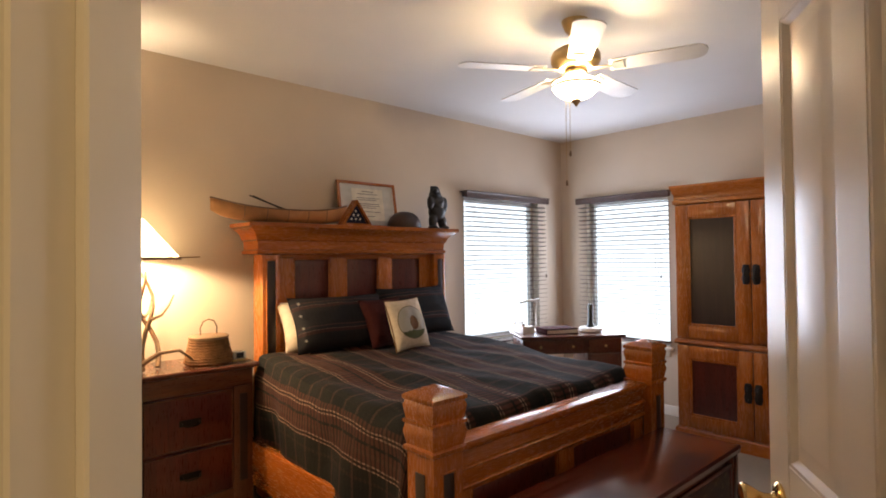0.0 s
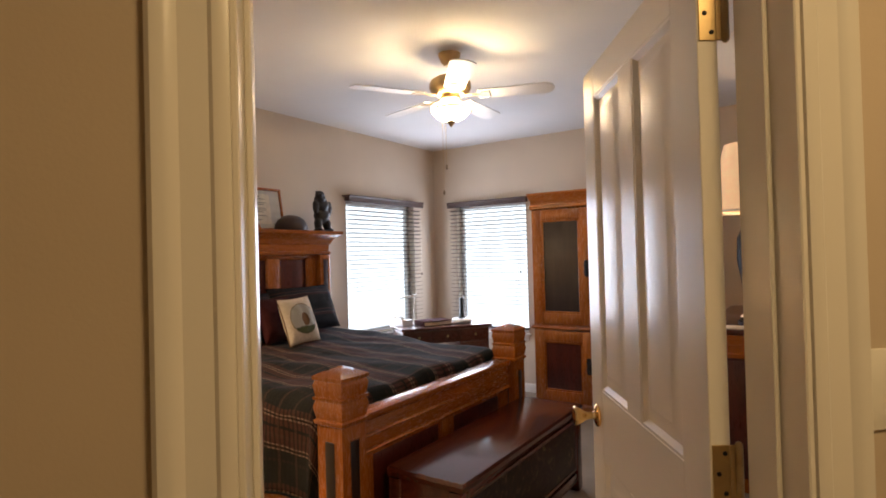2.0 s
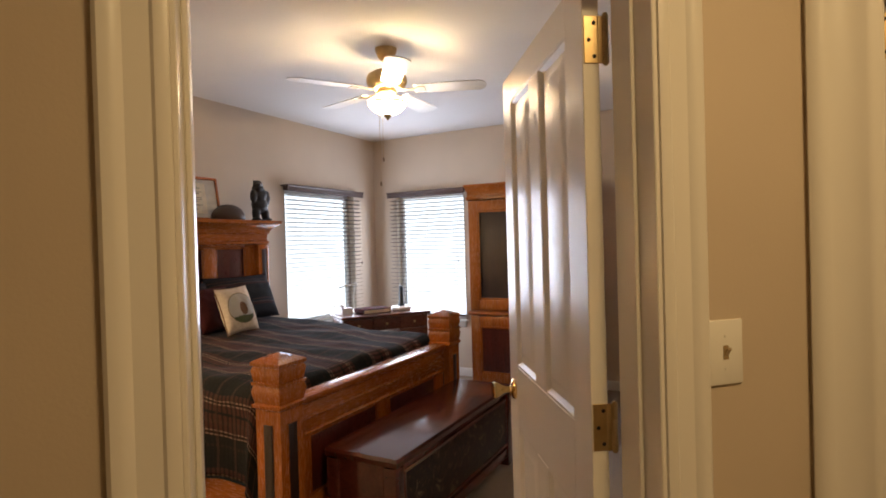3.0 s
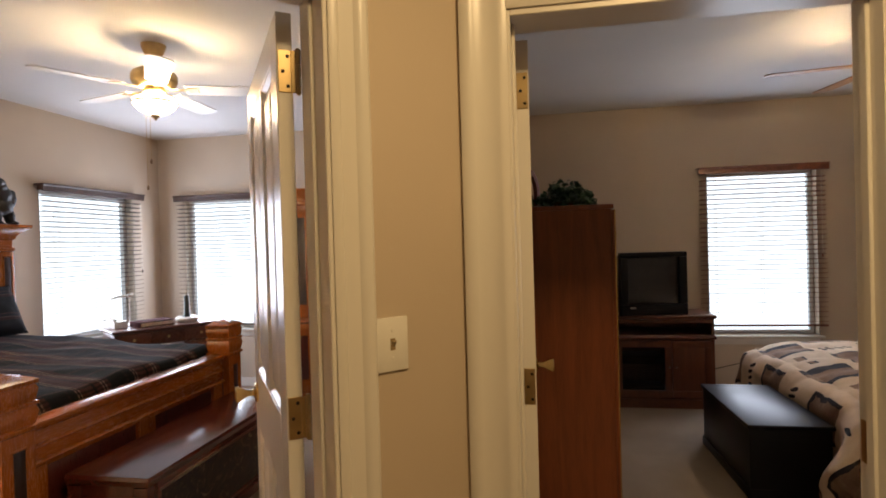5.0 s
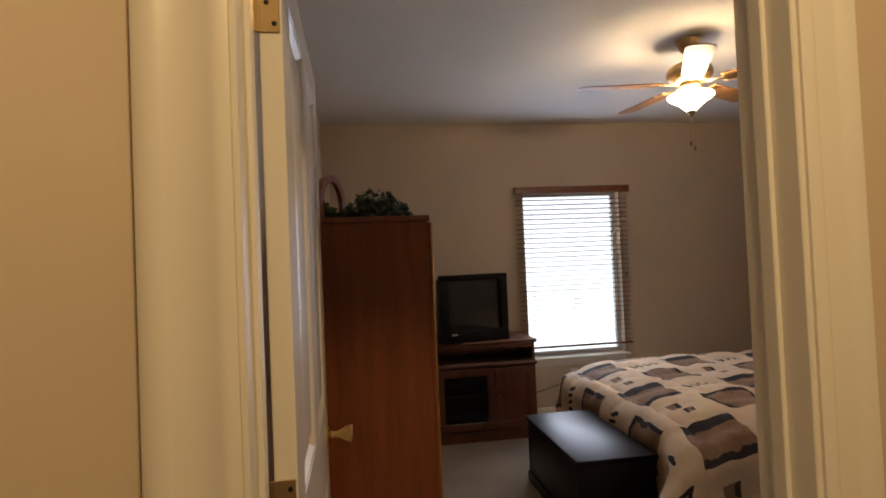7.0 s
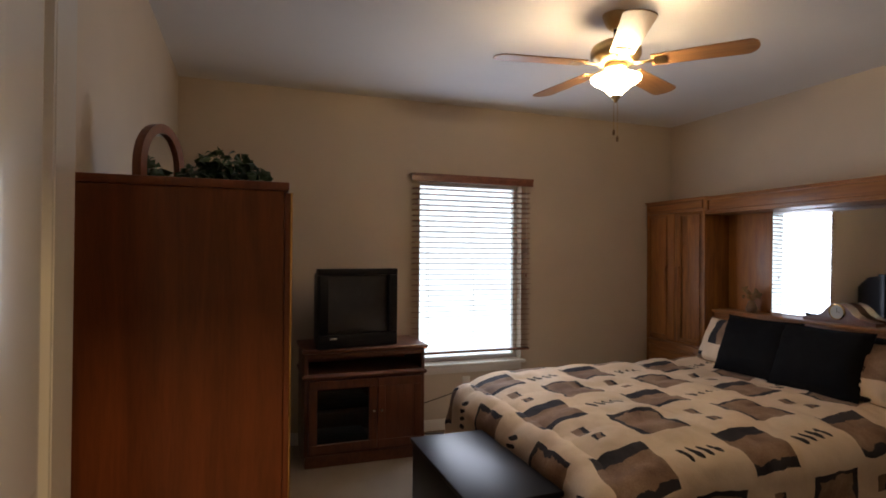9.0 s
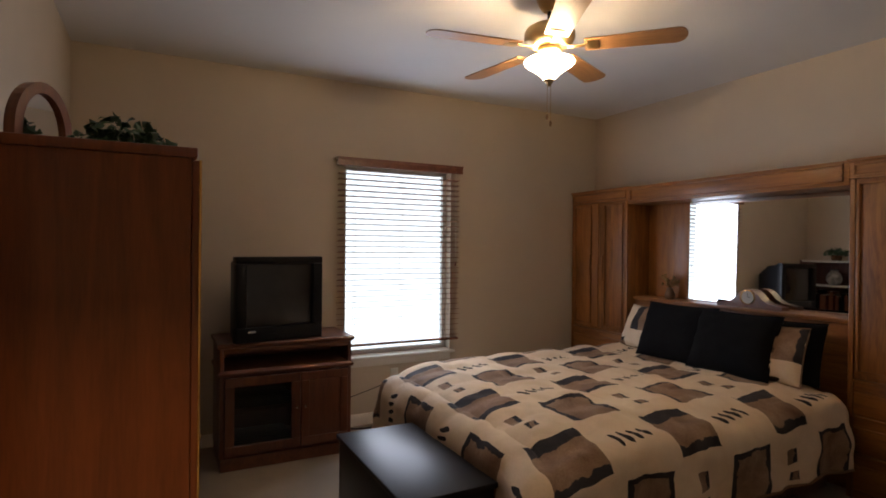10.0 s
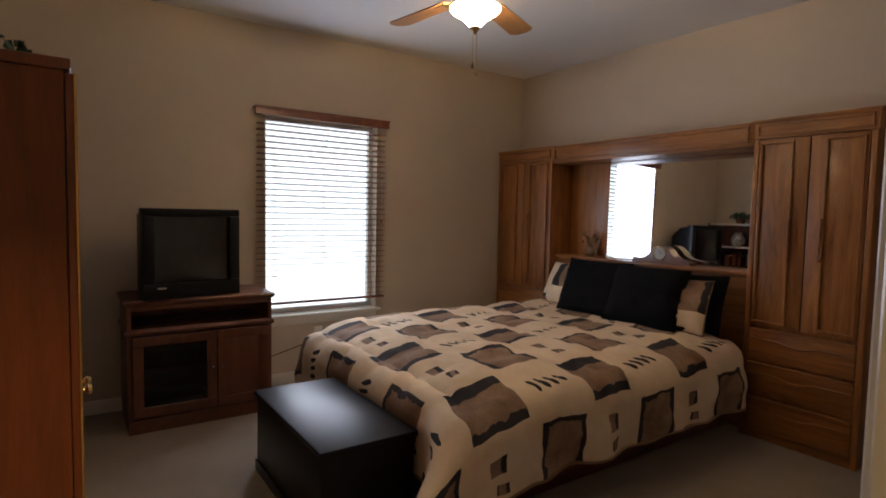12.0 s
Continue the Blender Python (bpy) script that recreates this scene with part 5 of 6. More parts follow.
# television on its stand; local x to the south, y into the wall
TVY = -1.265
st = thing("tv_stand", pose(4.53, TVY, 0, 0, 0, -90), "cherry television stand with a glass door and a panel door", "tv stand")
SWD, SDP = 0.845, 0.47
part("plinth", loft([(0, 0.006), (0.055, 0.006), (0.075, 0.0)], 0.01, SWD - 0.01, 0.012, SDP, back=False), STANDWOOD, st)
for x0 in (0.0, SWD - 0.024):
    part("side", block(x0, x0 + 0.024, 0.012, SDP, 0.0755, 0.765, 0.002), STANDWOOD_Z, st)
part("back", block(0.024, SWD - 0.024, SDP - 0.012, SDP, 0.0755, 0.765, 0), STANDWOOD_Z, st)
for z in (0.0755, 0.33, 0.585):
    part("shelf", block(0.024, SWD - 0.024, 0.016 if z != 0.33 else 0.06, SDP - 0.012, z, z + 0.02, 0.002), STANDWOOD, st)
part("waist_moulding", loft([(0.590, 0.0), (0.596, 0.010), (0.612, 0.014), (0.622, 0.006), (0.628, 0.0)], 0.0, SWD, 0.010, SDP, back=False), STANDWOOD, st)
part("top", loft([(0.7655, 0.0), (0.772, 0.012), (0.790, 0.018), (0.800, 0.012)], 0.0, SWD, 0.010, SDP, back=False), STANDWOOD, st)
part("opening_rail", block(0.024, SWD - 0.024, 0.012, 0.03, 0.735, 0.765, 0.002), STANDWOOD, st)
gd = part("glass_door", panel_frame(bmesh.new(), 0.027, 0.495, 0.098, 0.584, 0.011, 0.058, 0.019), STANDWOOD_Z, st, "framed glass door")
SMOKE = Mat("smoked_glass", (0.02, 0.02, 0.02), 0.05)
SMOKE.b.inputs["Alpha"].default_value = 0.35
part("pane", block(0.08, 0.44, 0.004, 0.007, 0.152, 0.53, 0), SMOKE.m, gd, "smoked glass")
wdoor = part("panel_door", panel_frame(bmesh.new(), 0.50, SWD - 0.027, 0.098, 0.584, 0.011, 0.055, 0.019), STANDWOOD_Z, st, "raised panel door")
part("panel", block(0.552, SWD - 0.079, -0.003, 0.010, 0.150, 0.532, 0.010, 2), STANDWOOD_Z, wdoor)
for x in (0.47, 0.525):
    part("knob", lathe([(0, 0), (0.005, 0), (0.005, 0.010), (0.011, 0.016), (0.009, 0.022), (0, 0.024)], 12), plain("nickel", (0.6, 0.58, 0.55), 0.25, 1.0), st, "nickel knob", pose(x, -0.008, 0.36, 90))
for i, (z, h2) in enumerate(((0.0957, 0.05), (0.351, 0.07))):
    vcr = thing("video_player", st.matrix_basis @ pose(0.27, 0.26, z), "dark flat video player on the stand's shelf", "video player")
    part("case", block(-0.19, 0.19, -0.13, 0.13, 0.0, h2, 0.004), BLACKPLASTIC, vcr)
    part("slot", block(-0.12, 0.02, -0.1325, -0.1302, h2 * 0.5, h2 * 0.75, 0), IRON, vcr)

tv = thing("television", pose(4.49, -1.351, 0.80, 0, 0, -79), "black tube television with a dark curved screen", "television")
TW, TH = 0.58, 0.545
bz = bmesh.new()
for a in ((0, TW, 0.0, 0.095), (0, TW, TH - 0.045, TH), (0, 0.065, 0.095, TH - 0.045), (TW - 0.065, TW, 0.095, TH - 0.045)):
    box(bz, a[0], a[1], 0.0, 0.075, a[2], a[3], 0.006, 2)
part("bezel", bz, BLACKPLASTIC, tv)
def screen(a, b):
    u, v = 2 * a - 1, 2 * b - 1
    return (0.06 + a * (TW - 0.12), 0.030 - 0.018 * (1 - u * u) * (1 - v * v) ** 0.8, 0.09 + b * (TH - 0.13))
part("screen", grid(screen, 16, 14), plain("tube_glass", (0.022, 0.021, 0.021), 0.16, spec=0.6), tv, "dark curved tube glass")
part("housing", loft([(0.0, 0.0), (0.14, -0.02), (0.35, -0.13)], 0.012, TW - 0.012, 0.012, TH - 0.02, None), BLACKPLASTIC, tv, m=Matrix(((1, 0, 0, 0), (0, 0, 1, 0.075), (0, 1, 0, 0.0), (0, 0, 0, 1))))
part("foot", block(0.06, TW - 0.06, 0.02, 0.30, 0.0, 0.012, 0.002), BLACKPLASTIC, tv)
part("badge", block(0.075, 0.125, -0.0022, 0.0005, 0.062, 0.075, 0.0005, 1), plain("silver_badge", (0.6, 0.6, 0.6), 0.25, 0.8), tv, "small silver badge")
part("control_door", block(0.20, 0.42, -0.003, 0.0005, 0.018, 0.050, 0.001, 1), BLACKPLASTIC, tv)

# black chest at the bed's foot
bcx = thing("black_chest", pose(3.285, -1.99, 0), "satin black storage chest at the foot of the bed", "chest")
part("lid", block(-0.445, 0.445, -0.222, 0.222, 0.396, 0.420, 0.004), BLACK, bcx)
part("body", block(-0.43, 0.43, -0.21, 0.21, 0.03, 0.392, 0.003), BLACK, bcx)
part("gap", block(-0.425, 0.425, -0.205, 0.205, 0.3922, 0.3958, 0), IRON, bcx)
part("plinth", block(-0.44, 0.44, -0.218, 0.218, 0.0, 0.06, 0.003), BLACK, bcx)

# bed with its bedding
b2 = thing("bed", pose(3.47, -3.4, 0), "low platform bed with a dark red-brown base", "bed")
wpart("base", block(2.72, 4.24, -4.45, -2.32, 0.02, 0.30, 0.006), REDPANEL, b2)
for x in (2.80, 4.10):
    for y in (-4.35, -2.45):
        wpart("leg", block(x, x + 0.06, y, y + 0.06, 0, 0.02, 0.001, 1), REDPANEL, b2)
wpart("mattress", block(2.76, 4.22, -4.44, -2.42, 0.30, 0.525, 0.06, 3), SHEET, b2)


def patch_cloth():
    """Cream quilted cloth with brown squares, small squares and short leaf-like dashes."""
    m = Mat("patchwork_print", (0.6, 0.5, 0.37), 0.85, spec=0.25)
    c = m.t.nodes.new("ShaderNodeTexCoord")
    s = m.t.nodes.new("ShaderNodeSeparateXYZ")
    m.t.links.new(c.outputs["UV"], s.inputs[0])
    n = m.noise(c.outputs["UV"], 14, 3)
    n2 = m.noise(c.outputs["UV"], 11, 3, 0.5, 0.6)
    wash = m.noise(c.outputs["UV"], 5, 4, 0.6, 0.4)
    fine = m.noise(c.outputs["UV"], 120, 3)
    u = Node(m.t, s.outputs[0]) + (n - 0.5) * 0.020 + 9.1725
    v = Node(m.t, s.outputs[1]) + (n2 - 0.5) * 0.020 + 9.05
    P = 0.345
    iu, iv = (u / P).floor(), (v / P).floor()
    fu, fv = (u / P).wrap(1.0) - 0.5, (v / P).wrap(1.0) - 0.5
    par = (iu + iv).wrap(2.0)
    row = iu.wrap(2.0)
    cream = m.ramp(wash, (0.3, (0.66, 0.50, 0.335)), (0.7, (0.78, 0.63, 0.46)))
    dark = m.ramp(wash, (0.35, (0.018, 0.016, 0.018)), (0.65, (0.050, 0.044, 0.046)))
    brown = m.ramp(wash + (fine - 0.5) * 0.3, (0.30, (0.15, 0.085, 0.052)), (0.5, (0.25, 0.155, 0.098)), (0.72, (0.36, 0.25, 0.17)))
    # large squares: one kind banded dark at both ends, the other outlined with a brush
    big = fu.abs().lt(0.43) * fv.abs().lt(0.40) * par.lt(0.5)
    ends = ((fu + (n2 - 0.5) * 0.12).gt(0.21) + (fu + (n - 0.5) * 0.10).lt(-0.32)) * row.lt(0.5)
    brush = (n2 - 0.5) * 0.22
    line = ((fv + brush).lt(-0.31) + (fv + brush).gt(0.32) + (fu + brush).gt(0.35)) * row.gt(0.5)
    body = m.mix((ends + line).op("MINIMUM", 1.0), brown, dark)
    col = m.mix(big, cream, body)
    # four short dashes in a row
    dv = (fv * 6.2).wrap(1.0) - 0.5
    dash = ((dv + fu * 1.1) * (dv + fu * 1.1) * 10.0 + fu * fu * 46.0).lt(0.85) * fv.abs().lt(0.322) * par.gt(0.5) * row.lt(0.5)
    col = m.mix(dash, col, (0.020, 0.015, 0.013))
    # a small square with a dark half, and a smaller one beside it
    sq = (fu - 0.14).abs().lt(0.12) * (fv + 0.03).abs().lt(0.105) * par.gt(0.5) * row.gt(0.5)
    sq2 = (fu + 0.21).abs().lt(0.075) * (fv - 0.03).abs().lt(0.085) * par.gt(0.5) * row.gt(0.5)
    half = m.mix((fv + 0.03 + brush).gt(0.03), brown, dark)
    col = m.mix(sq, col, half)
    col = m.mix(sq2, col, m.mix((fv - 0.03 + brush).abs().gt(0.05), brown, dark))
    m.colour(col)
    m.bump(fine * 0.5 + m.noise(c.outputs["UV"], 26, 3) * 1.6, 0.30, 0.006)
    return m.m


PATCH = patch_cloth()


def puff_b(u, v):
    return 0.024 * abs(math.sin(math.pi * u / 0.345)) ** 0.5 * abs(math.sin(math.pi * v / 0.345)) ** 0.5


bm = drape(2.70, 4.26, 2.36, 4.36, 0.612, 0.50, 0.15, 0.13, 8.0, puff_b, 120, 120, 0.016, "WSE")
for vtx in bm.verts:
    vtx.co.y = -vtx.co.y
# the free corner at the foot is bunched up and pushed outwards
for vtx in bm.verts:
    c = vtx.co
    # the edge at the foot is soft and sinks, and the cloth is rumpled
    inward = -2.36 - c.y
    c.z -= 0.050 * min(1.0, max(0.0, 1 - inward / 0.40)) ** 2 * min(1.0, max(0.0, (c.z - 0.25) / 0.3))
    west = c.x - 2.70
    c.z -= 0.030 * min(1.0, max(0.0, 1 - west / 0.35)) ** 2 * min(1.0, max(0.0, (c.z - 0.25) / 0.3))
    q = Vector((c.x * 5.5, c.y * 5.5, c.z * 5.5))
    c += Vector((noise.noise(q), noise.noise(q + Vector((7, 0, 0))), noise.noise(q + Vector((0, 7, 0))))) * 0.012
    q *= 2.6
    c += Vector((noise.noise(q), noise.noise(q + Vector((7, 0, 0))), noise.noise(q + Vector((0, 7, 0))))) * 0.007
    near = math.exp(-((c.x - 2.58) ** 2 + (c.y + 2.22) ** 2) / 0.05) * min(1.0, max(0.0, (0.64 - c.z) / 0.30)) * min(1.0, max(0.0, (2.80 - c.x) / 0.14))
    fold = 0.03 * math.sin((c.x - c.y) * 26 + c.z * 5) + 0.035 * noise.noise(Vector((c.x * 7, c.y * 7, c.z * 6)))
    c += Vector((-0.55, 0.83, 0)) * near * (0.22 + 1.5 * fold)
    side = min(1.0, max(0.0, (0.60 - c.z) / 0.12)) * (1 - near)
    c.x -= side * (0.020 * noise.noise(Vector((c.y * 6, c.z * 7, 3.0)))) if c.x < 2.7 else 0.0
cf = solid("comforter", bm, PATCH, "puffy cream comforter with brown squares and dark dashes", "comforter")
thick(cf, 0.03)
part("hem", edge_tube(cf, 120, 120, 0.008), PATCH, cf, "rolled hem")


def lean_pillow(name, w, h, t, x, y, z, lean, turn, mat, label, seed):
    p = solid(name, cushion(w, h, t, seed=seed), mat, label, "pillow", group="pillows on the patterned bed", m=pose(x, y, z, lean, 0, turn))
    part("piping", piping(w, h), mat, p)
    return p


lean_pillow("pillow_sham", 0.50, 0.36, 0.15, 3.98, -4.28, 0.630, 24, -4, PATCH, "cream patterned sham leaning on the headboard", 11)
lean_pillow("pillow", 0.40, 0.38, 0.14, 2.90, -4.30, 0.622, 18, 6, BLACKCLOTH, "black square pillow behind a patterned sham", 15)
lean_pillow("pillow_sham", 0.36, 0.36, 0.13, 2.92, -4.185, 0.622, 22, 8, PATCH, "cream patterned sham leaning on the headboard", 12)
lean_pillow("pillow", 0.58, 0.42, 0.18, 3.62, -4.15, 0.625, 22, 1, BLACKCLOTH, "large black square pillow", 13)
lean_pillow("pillow", 0.58, 0.42, 0.18, 3.17, -4.13, 0.622, 22, -1, BLACKCLOTH, "large black square pillow", 14)

# wall unit: two towers, a bridge, a mirror and a shelf
UY0, UY1 = -4.47, -4.775


def tower(x0, x1, label, group):
    """A cabinet whose face looks to +y."""
    w = x1 - x0
    t = thing("wall_unit_tower", pose(x1, UY0, 0, 0, 0, 180), label, "cabinet", group)
    d = UY0 - UY1
    part("body", block(0.002, w - 0.002, 0.022, d, 0.0, 1.935, 0.002), OAK_Z, t)
    part("cornice", loft([(1.835, 0.0), (1.838, 0.006), (1.93, 0.008), (1.938, 0.016), (1.950, 0.018)], 0.004, w - 0.004, 0.014, d, back=False), OAK_X, t)
    part("cornice_moulding", panel_frame(bmesh.new(), 0.02, w - 0.02, 1.850, 1.922, 0.0075, 0.013, 0.013), OAK_X, t)
    part("stile", block(0.002, 0.03, 0.004, 0.0215, 0.0, 1.834, 0.003), OAK_Z, t)
    part("stile", block(w - 0.03, w - 0.002, 0.004, 0.0215, 0.0, 1.834, 0.003), OAK_Z, t)
    mid = w / 2
    for a, b, hx in ((0.034, mid - 0.003, mid - 0.082), (mid + 0.003, w - 0.034, mid + 0.082)):
        dr = part("door", block(a, b, 0.006, 0.021, 0.705, 1.828, 0.003), OAK_Z, t)
        part("door_moulding", panel_frame(bmesh.new(), *sorted((hx, a + 0.012 if hx < mid else b - 0.012)), 0.722, 1.812, 0.0065, 0.013, 0.014), OAK_Z, dr)
        hb = bmesh.new()
        tube([(hx, 0.002, 1.12), (hx, -0.018, 1.135), (hx, -0.022, 1.20), (hx, -0.022, 1.28), (hx, -0.018, 1.345), (hx, 0.002, 1.36)], 0.008, 8, hb)
        part("handle", hb, OAK_Z, dr, "carved oak bar handle")
        # black-brown strip puts the shade of the gap between the doors into colour
        part("seam", block(mid - 0.0028, mid + 0.0028, 0.016, 0.020, 0.71, 1.82, 0), DARKPANEL, dr) if hx < mid else None
    for z0, z1 in ((0.49, 0.685), (0.275, 0.475), (0.05, 0.26)):
        dr = part("drawer", block(0.034, w - 0.034, 0.002, 0.0205, z0, z1, 0.004), OAK_X, t)
        part("drawer_bead", block(0.034, w - 0.034, -0.012, 0.0018, z1 - 0.013, z1 - 0.001, 0.004, 2), OAK_X, dr)
        path = []
        for i in range(25):
            f = i / 24
            dip = max(0.0, math.cos((f - 0.5) * math.pi / 0.36)) if abs(f - 0.5) < 0.18 else 0.0
            path.append((0.040 + f * (w - 0.080), -0.004 - 0.012 * dip, z1 - 0.066 - 0.016 * dip))
        part("drawer_pull", tube(path, 0.0075, 8), OAK_X, dr, "wavy carved pull rail")
    part("plinth", block(0.002, w - 0.002, 0.012, 0.0215, 0.0, 0.045, 0.002), OAK_X, t)
    return t


tower(4.325, 5.03, "oak wall-unit tower with two doors and drawers", "wall unit towers")
tower(2.00, 2.63, "oak wall-unit tower with two doors and drawers", "wall unit towers")
br = thing("wall_unit_bridge", pose(3.48, UY0, 1.79), "oak bridge across the wall unit above the mirror", "bridge cabinet")
wpart("fascia", block(2.631, 4.324, UY0 - 0.022, UY0 - 0.004, 1.80, 1.945, 0.003), OAK_X, br)
fb = bmesh.new()
for a in ((2.66, 4.295, 1.818, 1.832), (2.66, 4.295, 1.914, 1.928), (2.66, 2.674, 1.832, 1.914), (4.281, 4.295, 1.832, 1.914)):
    box(fb, a[0], a[1], UY0 - 0.004, UY0 + 0.013, a[2], a[3], 0.004, 2)
wpart("fascia_moulding", fb, OAK_X, br)
wpart("soffit", block(2.631, 4.324, UY1, UY0 - 0.0225, 1.80, 1.815, 0.002), OAK_X, br)
wpart("top", block(2.631, 4.324, UY1, UY0 - 0.0225, 1.93, 1.945, 0.002), OAK_X, br)
hu = thing("headboard_unit", pose(3.48, -4.7, 0), "oak headboard with a shelf and wide mirror", "headboard")
wpart("panel", block(2.631, 4.324, -4.60, -4.575, 0.0, 0.985, 0.003), OAK_X, hu)
wpart("shelf", block(2.631, 4.324, UY1, -4.545, 0.986, 1.012, 0.006), OAK_X, hu)
wpart("mirror_back", block(2.633, 4.322, UY1, UY1 + 0.004, 1.0125, 1.799, 0), WARDWOOD, hu)
tilted = block(-0.634, 0.634, -0.004, 0.004, -0.390, 0.390, 0.002, 1)
tilted.transform(pose(3.268, UY1 + 0.032, 1.406, 0.8, 0, 2.0))
wpart("side_panel", block(3.905, 4.322, UY1 + 0.0045, UY1 + 0.045, 1.0125, 1.799, 0.003), OAK_Z, hu, "dark wooden panel beside the mirror")
wpart("mirror", tilted, MIRROR, hu, "wide mirror glass")
ck = thing("mantel_clock", pose(3.33, -4.645, 1.012, 0, 0, 180), "reddish wooden mantel clock with a white dial", "clock")
o = [(-0.24, 0), (0.24, 0), (0.24, 0.022), (0.20, 0.028), (0.14, 0.038), (0.10, 0.062), (0.07, 0.098), (0.04, 0.122), (0.0, 0.132), (-0.04, 0.122), (-0.07, 0.098), (-0.10, 0.062), (-0.14, 0.038), (-0.20, 0.028), (-0.24, 0.022)]
part("case", prism(o, -0.035, 0.05), STANDWOOD, ck)
part("dial", lathe([(0, 0), (0.046, 0), (0.046, 0.004), (0, 0.005)], 28), plain("enamel_dial", (0.42, 0.41, 0.39), 0.7, spread=0.03), ck, "white dial", pose(0, -0.0352, 0.074, 90))
part("dial_ring", lathe([(0.045, 0), (0.053, 0), (0.053, 0.007), (0.046, 0.009), (0.045, 0.006)], 28, ends=False), BRASS, ck, m=pose(0, -0.0352, 0.074, 90))
hbm = bmesh.new()
box(hbm, -0.0015, 0.0015, -0.0415, -0.0405, 0.074, 0.102)
box(hbm, -0.002, 0.020, -0.0415, -0.0405, 0.0725, 0.0755)
part("pointer", hbm, IRON, ck)
dg = thing("dried_flowers", pose(4.02, -4.64, 1.012), "small vase of dried grasses on the shelf", "dried flowers")
part("vase", lathe([(0, 0), (0.03, 0), (0.042, 0.03), (0.03, 0.065), (0.022, 0.08), (0.026, 0.09), (0, 0.09)], 16), ANTLER, dg)
gr = bmesh.new()
rnd = random.Random(9)
for i in range(26):
    a, s = rnd.uniform(0, 6.283), rnd.uniform(0.03, 0.085)
    h2 = rnd.uniform(0.11, 0.20)
    tip = Vector((s * math.cos(a), s * math.sin(a) * 0.7, h2))
    tube([(0, 0, 0.085), tip * 0.5 + Vector((0, 0, 0.05)), tip], 0.0018, 5, gr, 0.6)
    bmesh.ops.create_icosphere(gr, subdivisions=1, radius=rnd.uniform(0.006, 0.012), matrix=Matrix.Translation(tip) @ Matrix.Diagonal((1, 1, 1.6, 1)))
part("stems", gr, plain("straw", (0.24, 0.15, 0.06), 0.85, spread=0.4), dg)

# low bookcase in the corner that the mirror shows
bkc = thing("bookcase", pose(4.66, -0.60, 0), "dark wooden bookcase with open shelves in the corner", "bookcase")
KX0, KX1, KY0, KY1 = 4.36, 4.97, -0.76, -0.44
for x0 in (KX0, KX1 - 0.022):
    wpart("side", block(x0, x0 + 0.022, KY0, KY1, 0, 1.40, 0.002), STANDWOOD_Z, bkc)
wpart("back", block(KX0 + 0.022, KX1 - 0.022, KY1 - 0.01, KY1, 0.0, 1.40, 0), STANDWOOD_Z, bkc)
for z in (0.05, 0.40, 0.74, 1.06, 1.378):
    wpart("shelf", block(KX0 + 0.0225, KX1 - 0.0225, KY0 + 0.004, KY1 - 0.0105, z, z + 0.022, 0.002), WHITEPL if z > 1.0 else STANDWOOD, bkc)
rnd = random.Random(21)
for z in (0.762, 0.422):
    x = KX0 + 0.04
    while x < KX1 - 0.12:
        w2, h2 = rnd.uniform(0.02, 0.045), rnd.uniform(0.18, 0.26)
        bk1 = thing("book", pose(x, -0.60, z), "upright book with a dull cover on the shelf", "book", "books on the shelves")
        part("cover", block(0, w2, -0.09, 0.09, 0.0, h2, 0.002), [MAROON, BLACKCLOTH, WARDWOOD][int(rnd.random() * 3)], bk1)
        part("pages", block(0.004, w2 - 0.004, -0.087, 0.088, h2 - 0.004, h2 + 0.001, 0), PAPER, bk1)
        x += w2 + 0.002
vz = thing("vase", pose(4.62, -0.60, 1.0825), "pale speckled round vase on a shelf", "vase")
part("body", lathe([(0, 0), (0.05, 0), (0.085, 0.05), (0.09, 0.10), (0.06, 0.16), (0.04, 0.18), (0.05, 0.20), (0, 0.20)], 22), plain("speckled_glaze", (0.35, 0.33, 0.29), 0.3, spread=0.6), vz)
part("rim", lathe([(0.044, 0.199), (0.054, 0.199), (0.056, 0.206), (0.046, 0.208)], 22, ends=False), IRON, vz)
fp = thing("fern_plant", pose(4.60, -0.60, 1.40), "small dark leafy plant on top of the bookcase", "plant")
part("pot", lathe([(0, 0), (0.05, 0), (0.065, 0.07), (0.07, 0.075), (0, 0.076)], 16), WICKER, fp)
lv = bmesh.new()
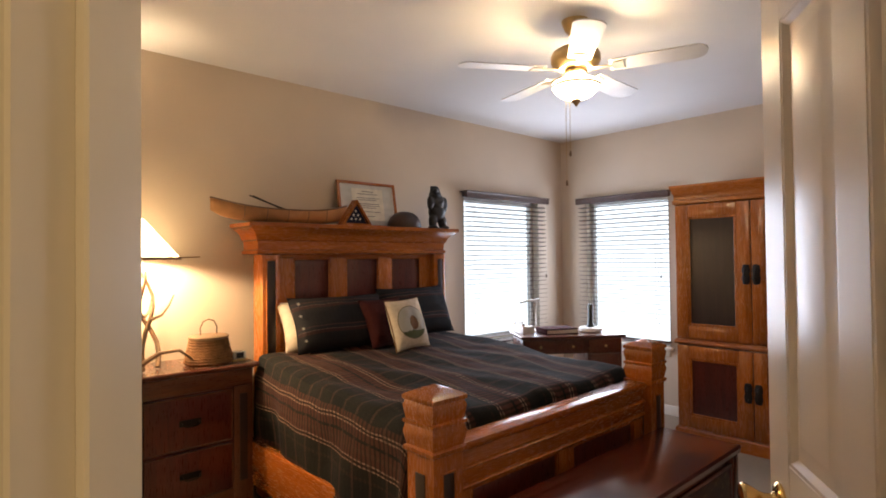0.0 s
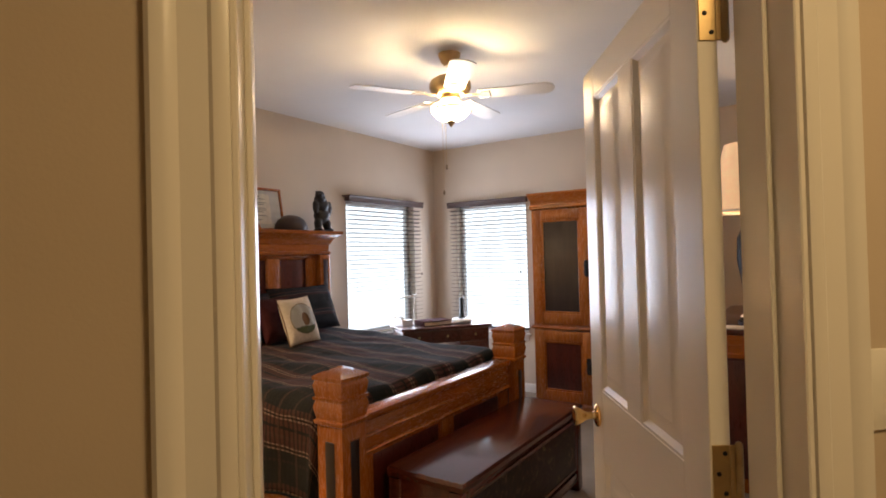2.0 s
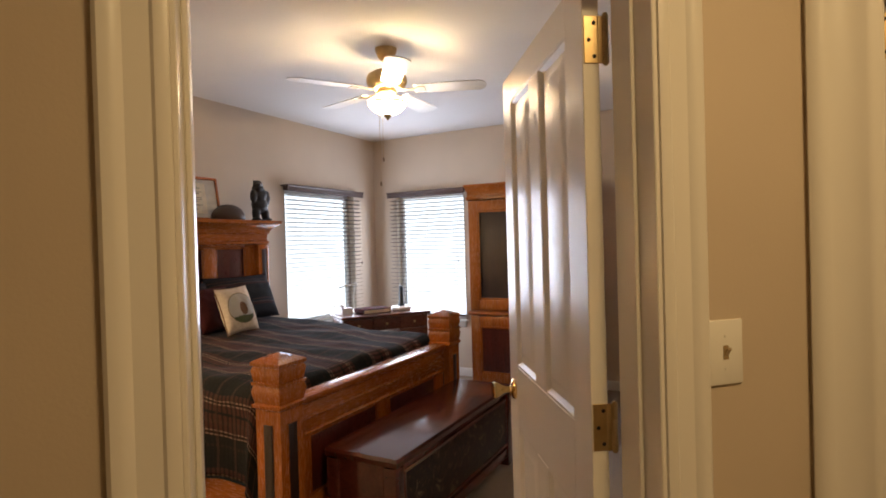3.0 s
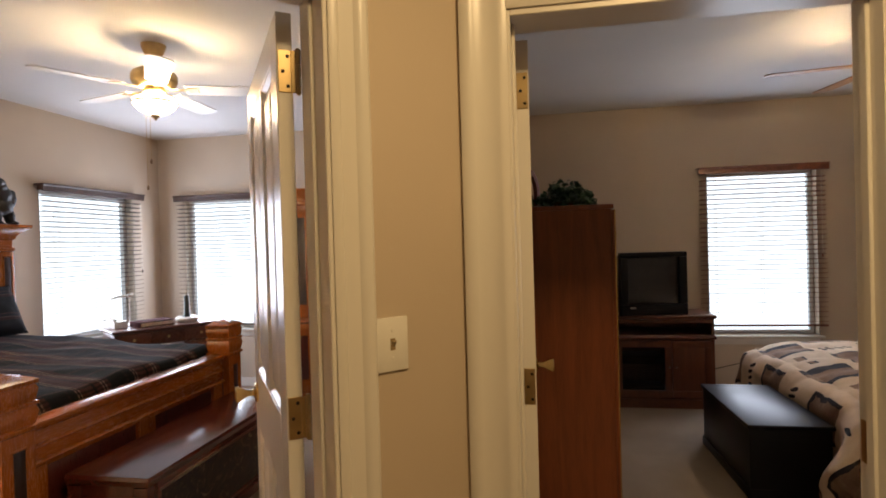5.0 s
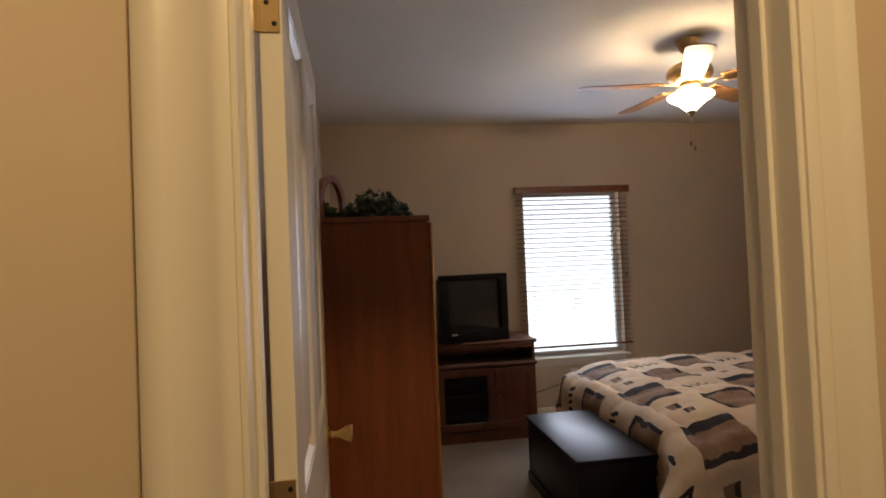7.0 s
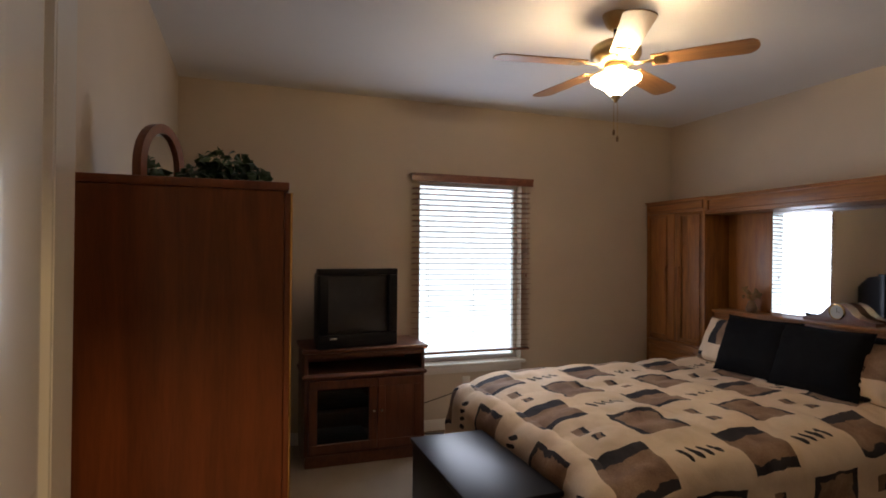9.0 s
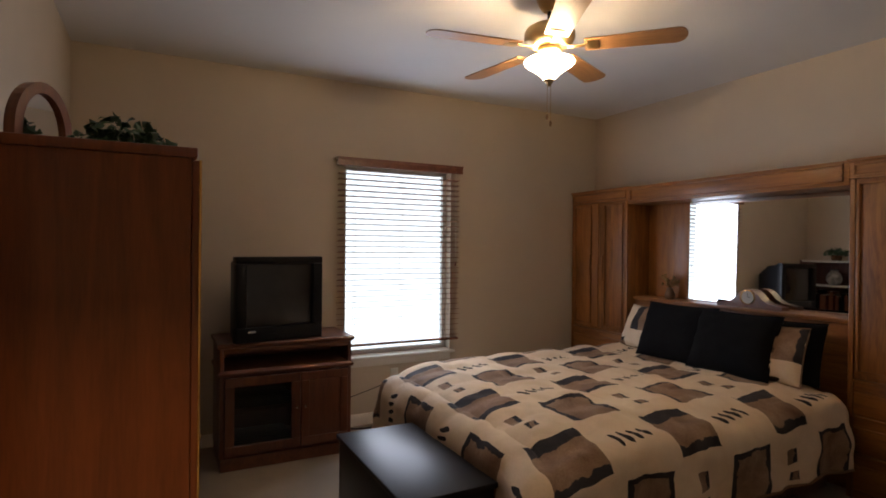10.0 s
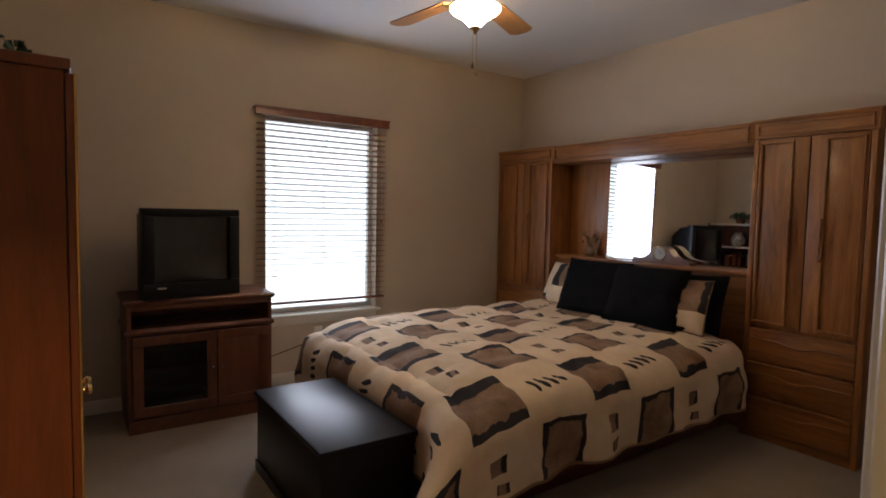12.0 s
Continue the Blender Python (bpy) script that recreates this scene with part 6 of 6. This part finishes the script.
for i in range(160):
    a, rr = rnd.uniform(0, 6.283), rnd.uniform(0, 1) ** 0.6
    m4 = pose(0.14 * rr * math.cos(a), 0.13 * rr * math.sin(a), 0.07 + rnd.uniform(0, 0.12) * (1 - 0.6 * rr), rnd.uniform(-60, 60), rnd.uniform(-60, 60), rnd.uniform(0, 360))
    s = rnd.uniform(0.02, 0.04)
    vs = [lv.verts.new(m4 @ Vector(p)) for p in ((0, -s * 0.6, 0), (s * 0.5, 0, 0.004), (0, s * 0.8, -0.004), (-s * 0.5, 0, 0.004), (0, 0, 0.007))]
    for k in range(4):
        lv.faces.new((vs[k], vs[(k + 1) % 4], vs[4]))
part("foliage", lv, LEAF, fp)

# outlet and cable
ot = thing("wall_outlet", pose(5.05, -2.64, 0.37, 0, 0, -90), "white wall outlet with a black plug", "outlet")
part("plate", block(-0.035, 0.035, -0.006, 0.0, -0.057, 0.057, 0.003), WHITEPL, ot)
for z in (-0.02, 0.02):
    part("socket", lathe([(0, 0), (0.016, 0), (0.016, 0.002), (0, 0.0022)], 18), WHITEPL, ot, m=pose(0, -0.0055, z, 90))
part("plug", block(-0.014, 0.014, -0.034, -0.0078, -0.034, -0.006, 0.004), BLACKPLASTIC, ot, "black plug")
solid("power_cable", tube([(5.02, -2.64, 0.348), (5.0, -2.60, 0.335), (5.01, -2.45, 0.29), (5.015, -2.30, 0.25), (5.01, -2.14, 0.215)], 0.004, 8), BLACKPLASTIC, "black power cable running to the stand", "cable")
solid("cable", tube([(5.01, -2.14, 0.10), (4.95, -2.25, 0.012), (4.92, -2.40, 0.008), (4.97, -2.55, 0.008), (5.02, -2.75, 0.02), (5.03, -2.95, 0.05)], 0.0035, 8), BLACKPLASTIC, "thin black cable along the baseboard", "cable")

# hall light switch on the angled wall
sp = thing("light_switch", pose(0.215, 0.215, 0, 0, 0, -45) @ pose(0.761, 0.0, 1.25), "white toggle light switch on the hall wall", "light switch")
part("plate", block(-0.040, 0.040, -0.006, 0.0, -0.060, 0.060, 0.003), WHITEPL, sp)
part("toggle_slot", block(-0.006, 0.006, -0.0072, -0.0058, -0.013, 0.013, 0.001, 1), plain("ivory_plastic", (0.30, 0.21, 0.10), 0.4), sp)
part("toggle", prism([(-0.0060, 0.002), (-0.0150, 0.010), (-0.0155, 0.006), (-0.0060, -0.008)], -0.0042, 0.0042, axis="x"), plain("tan_plastic", (0.40, 0.30, 0.17), 0.35), sp)
for z in (-0.030, 0.030):
    part("screw", lathe([(0, 0), (0.0035, 0), (0.003, 0.0012), (0, 0.0014)], 10), WHITEPL, sp, m=pose(0, -0.0058, z, 90))
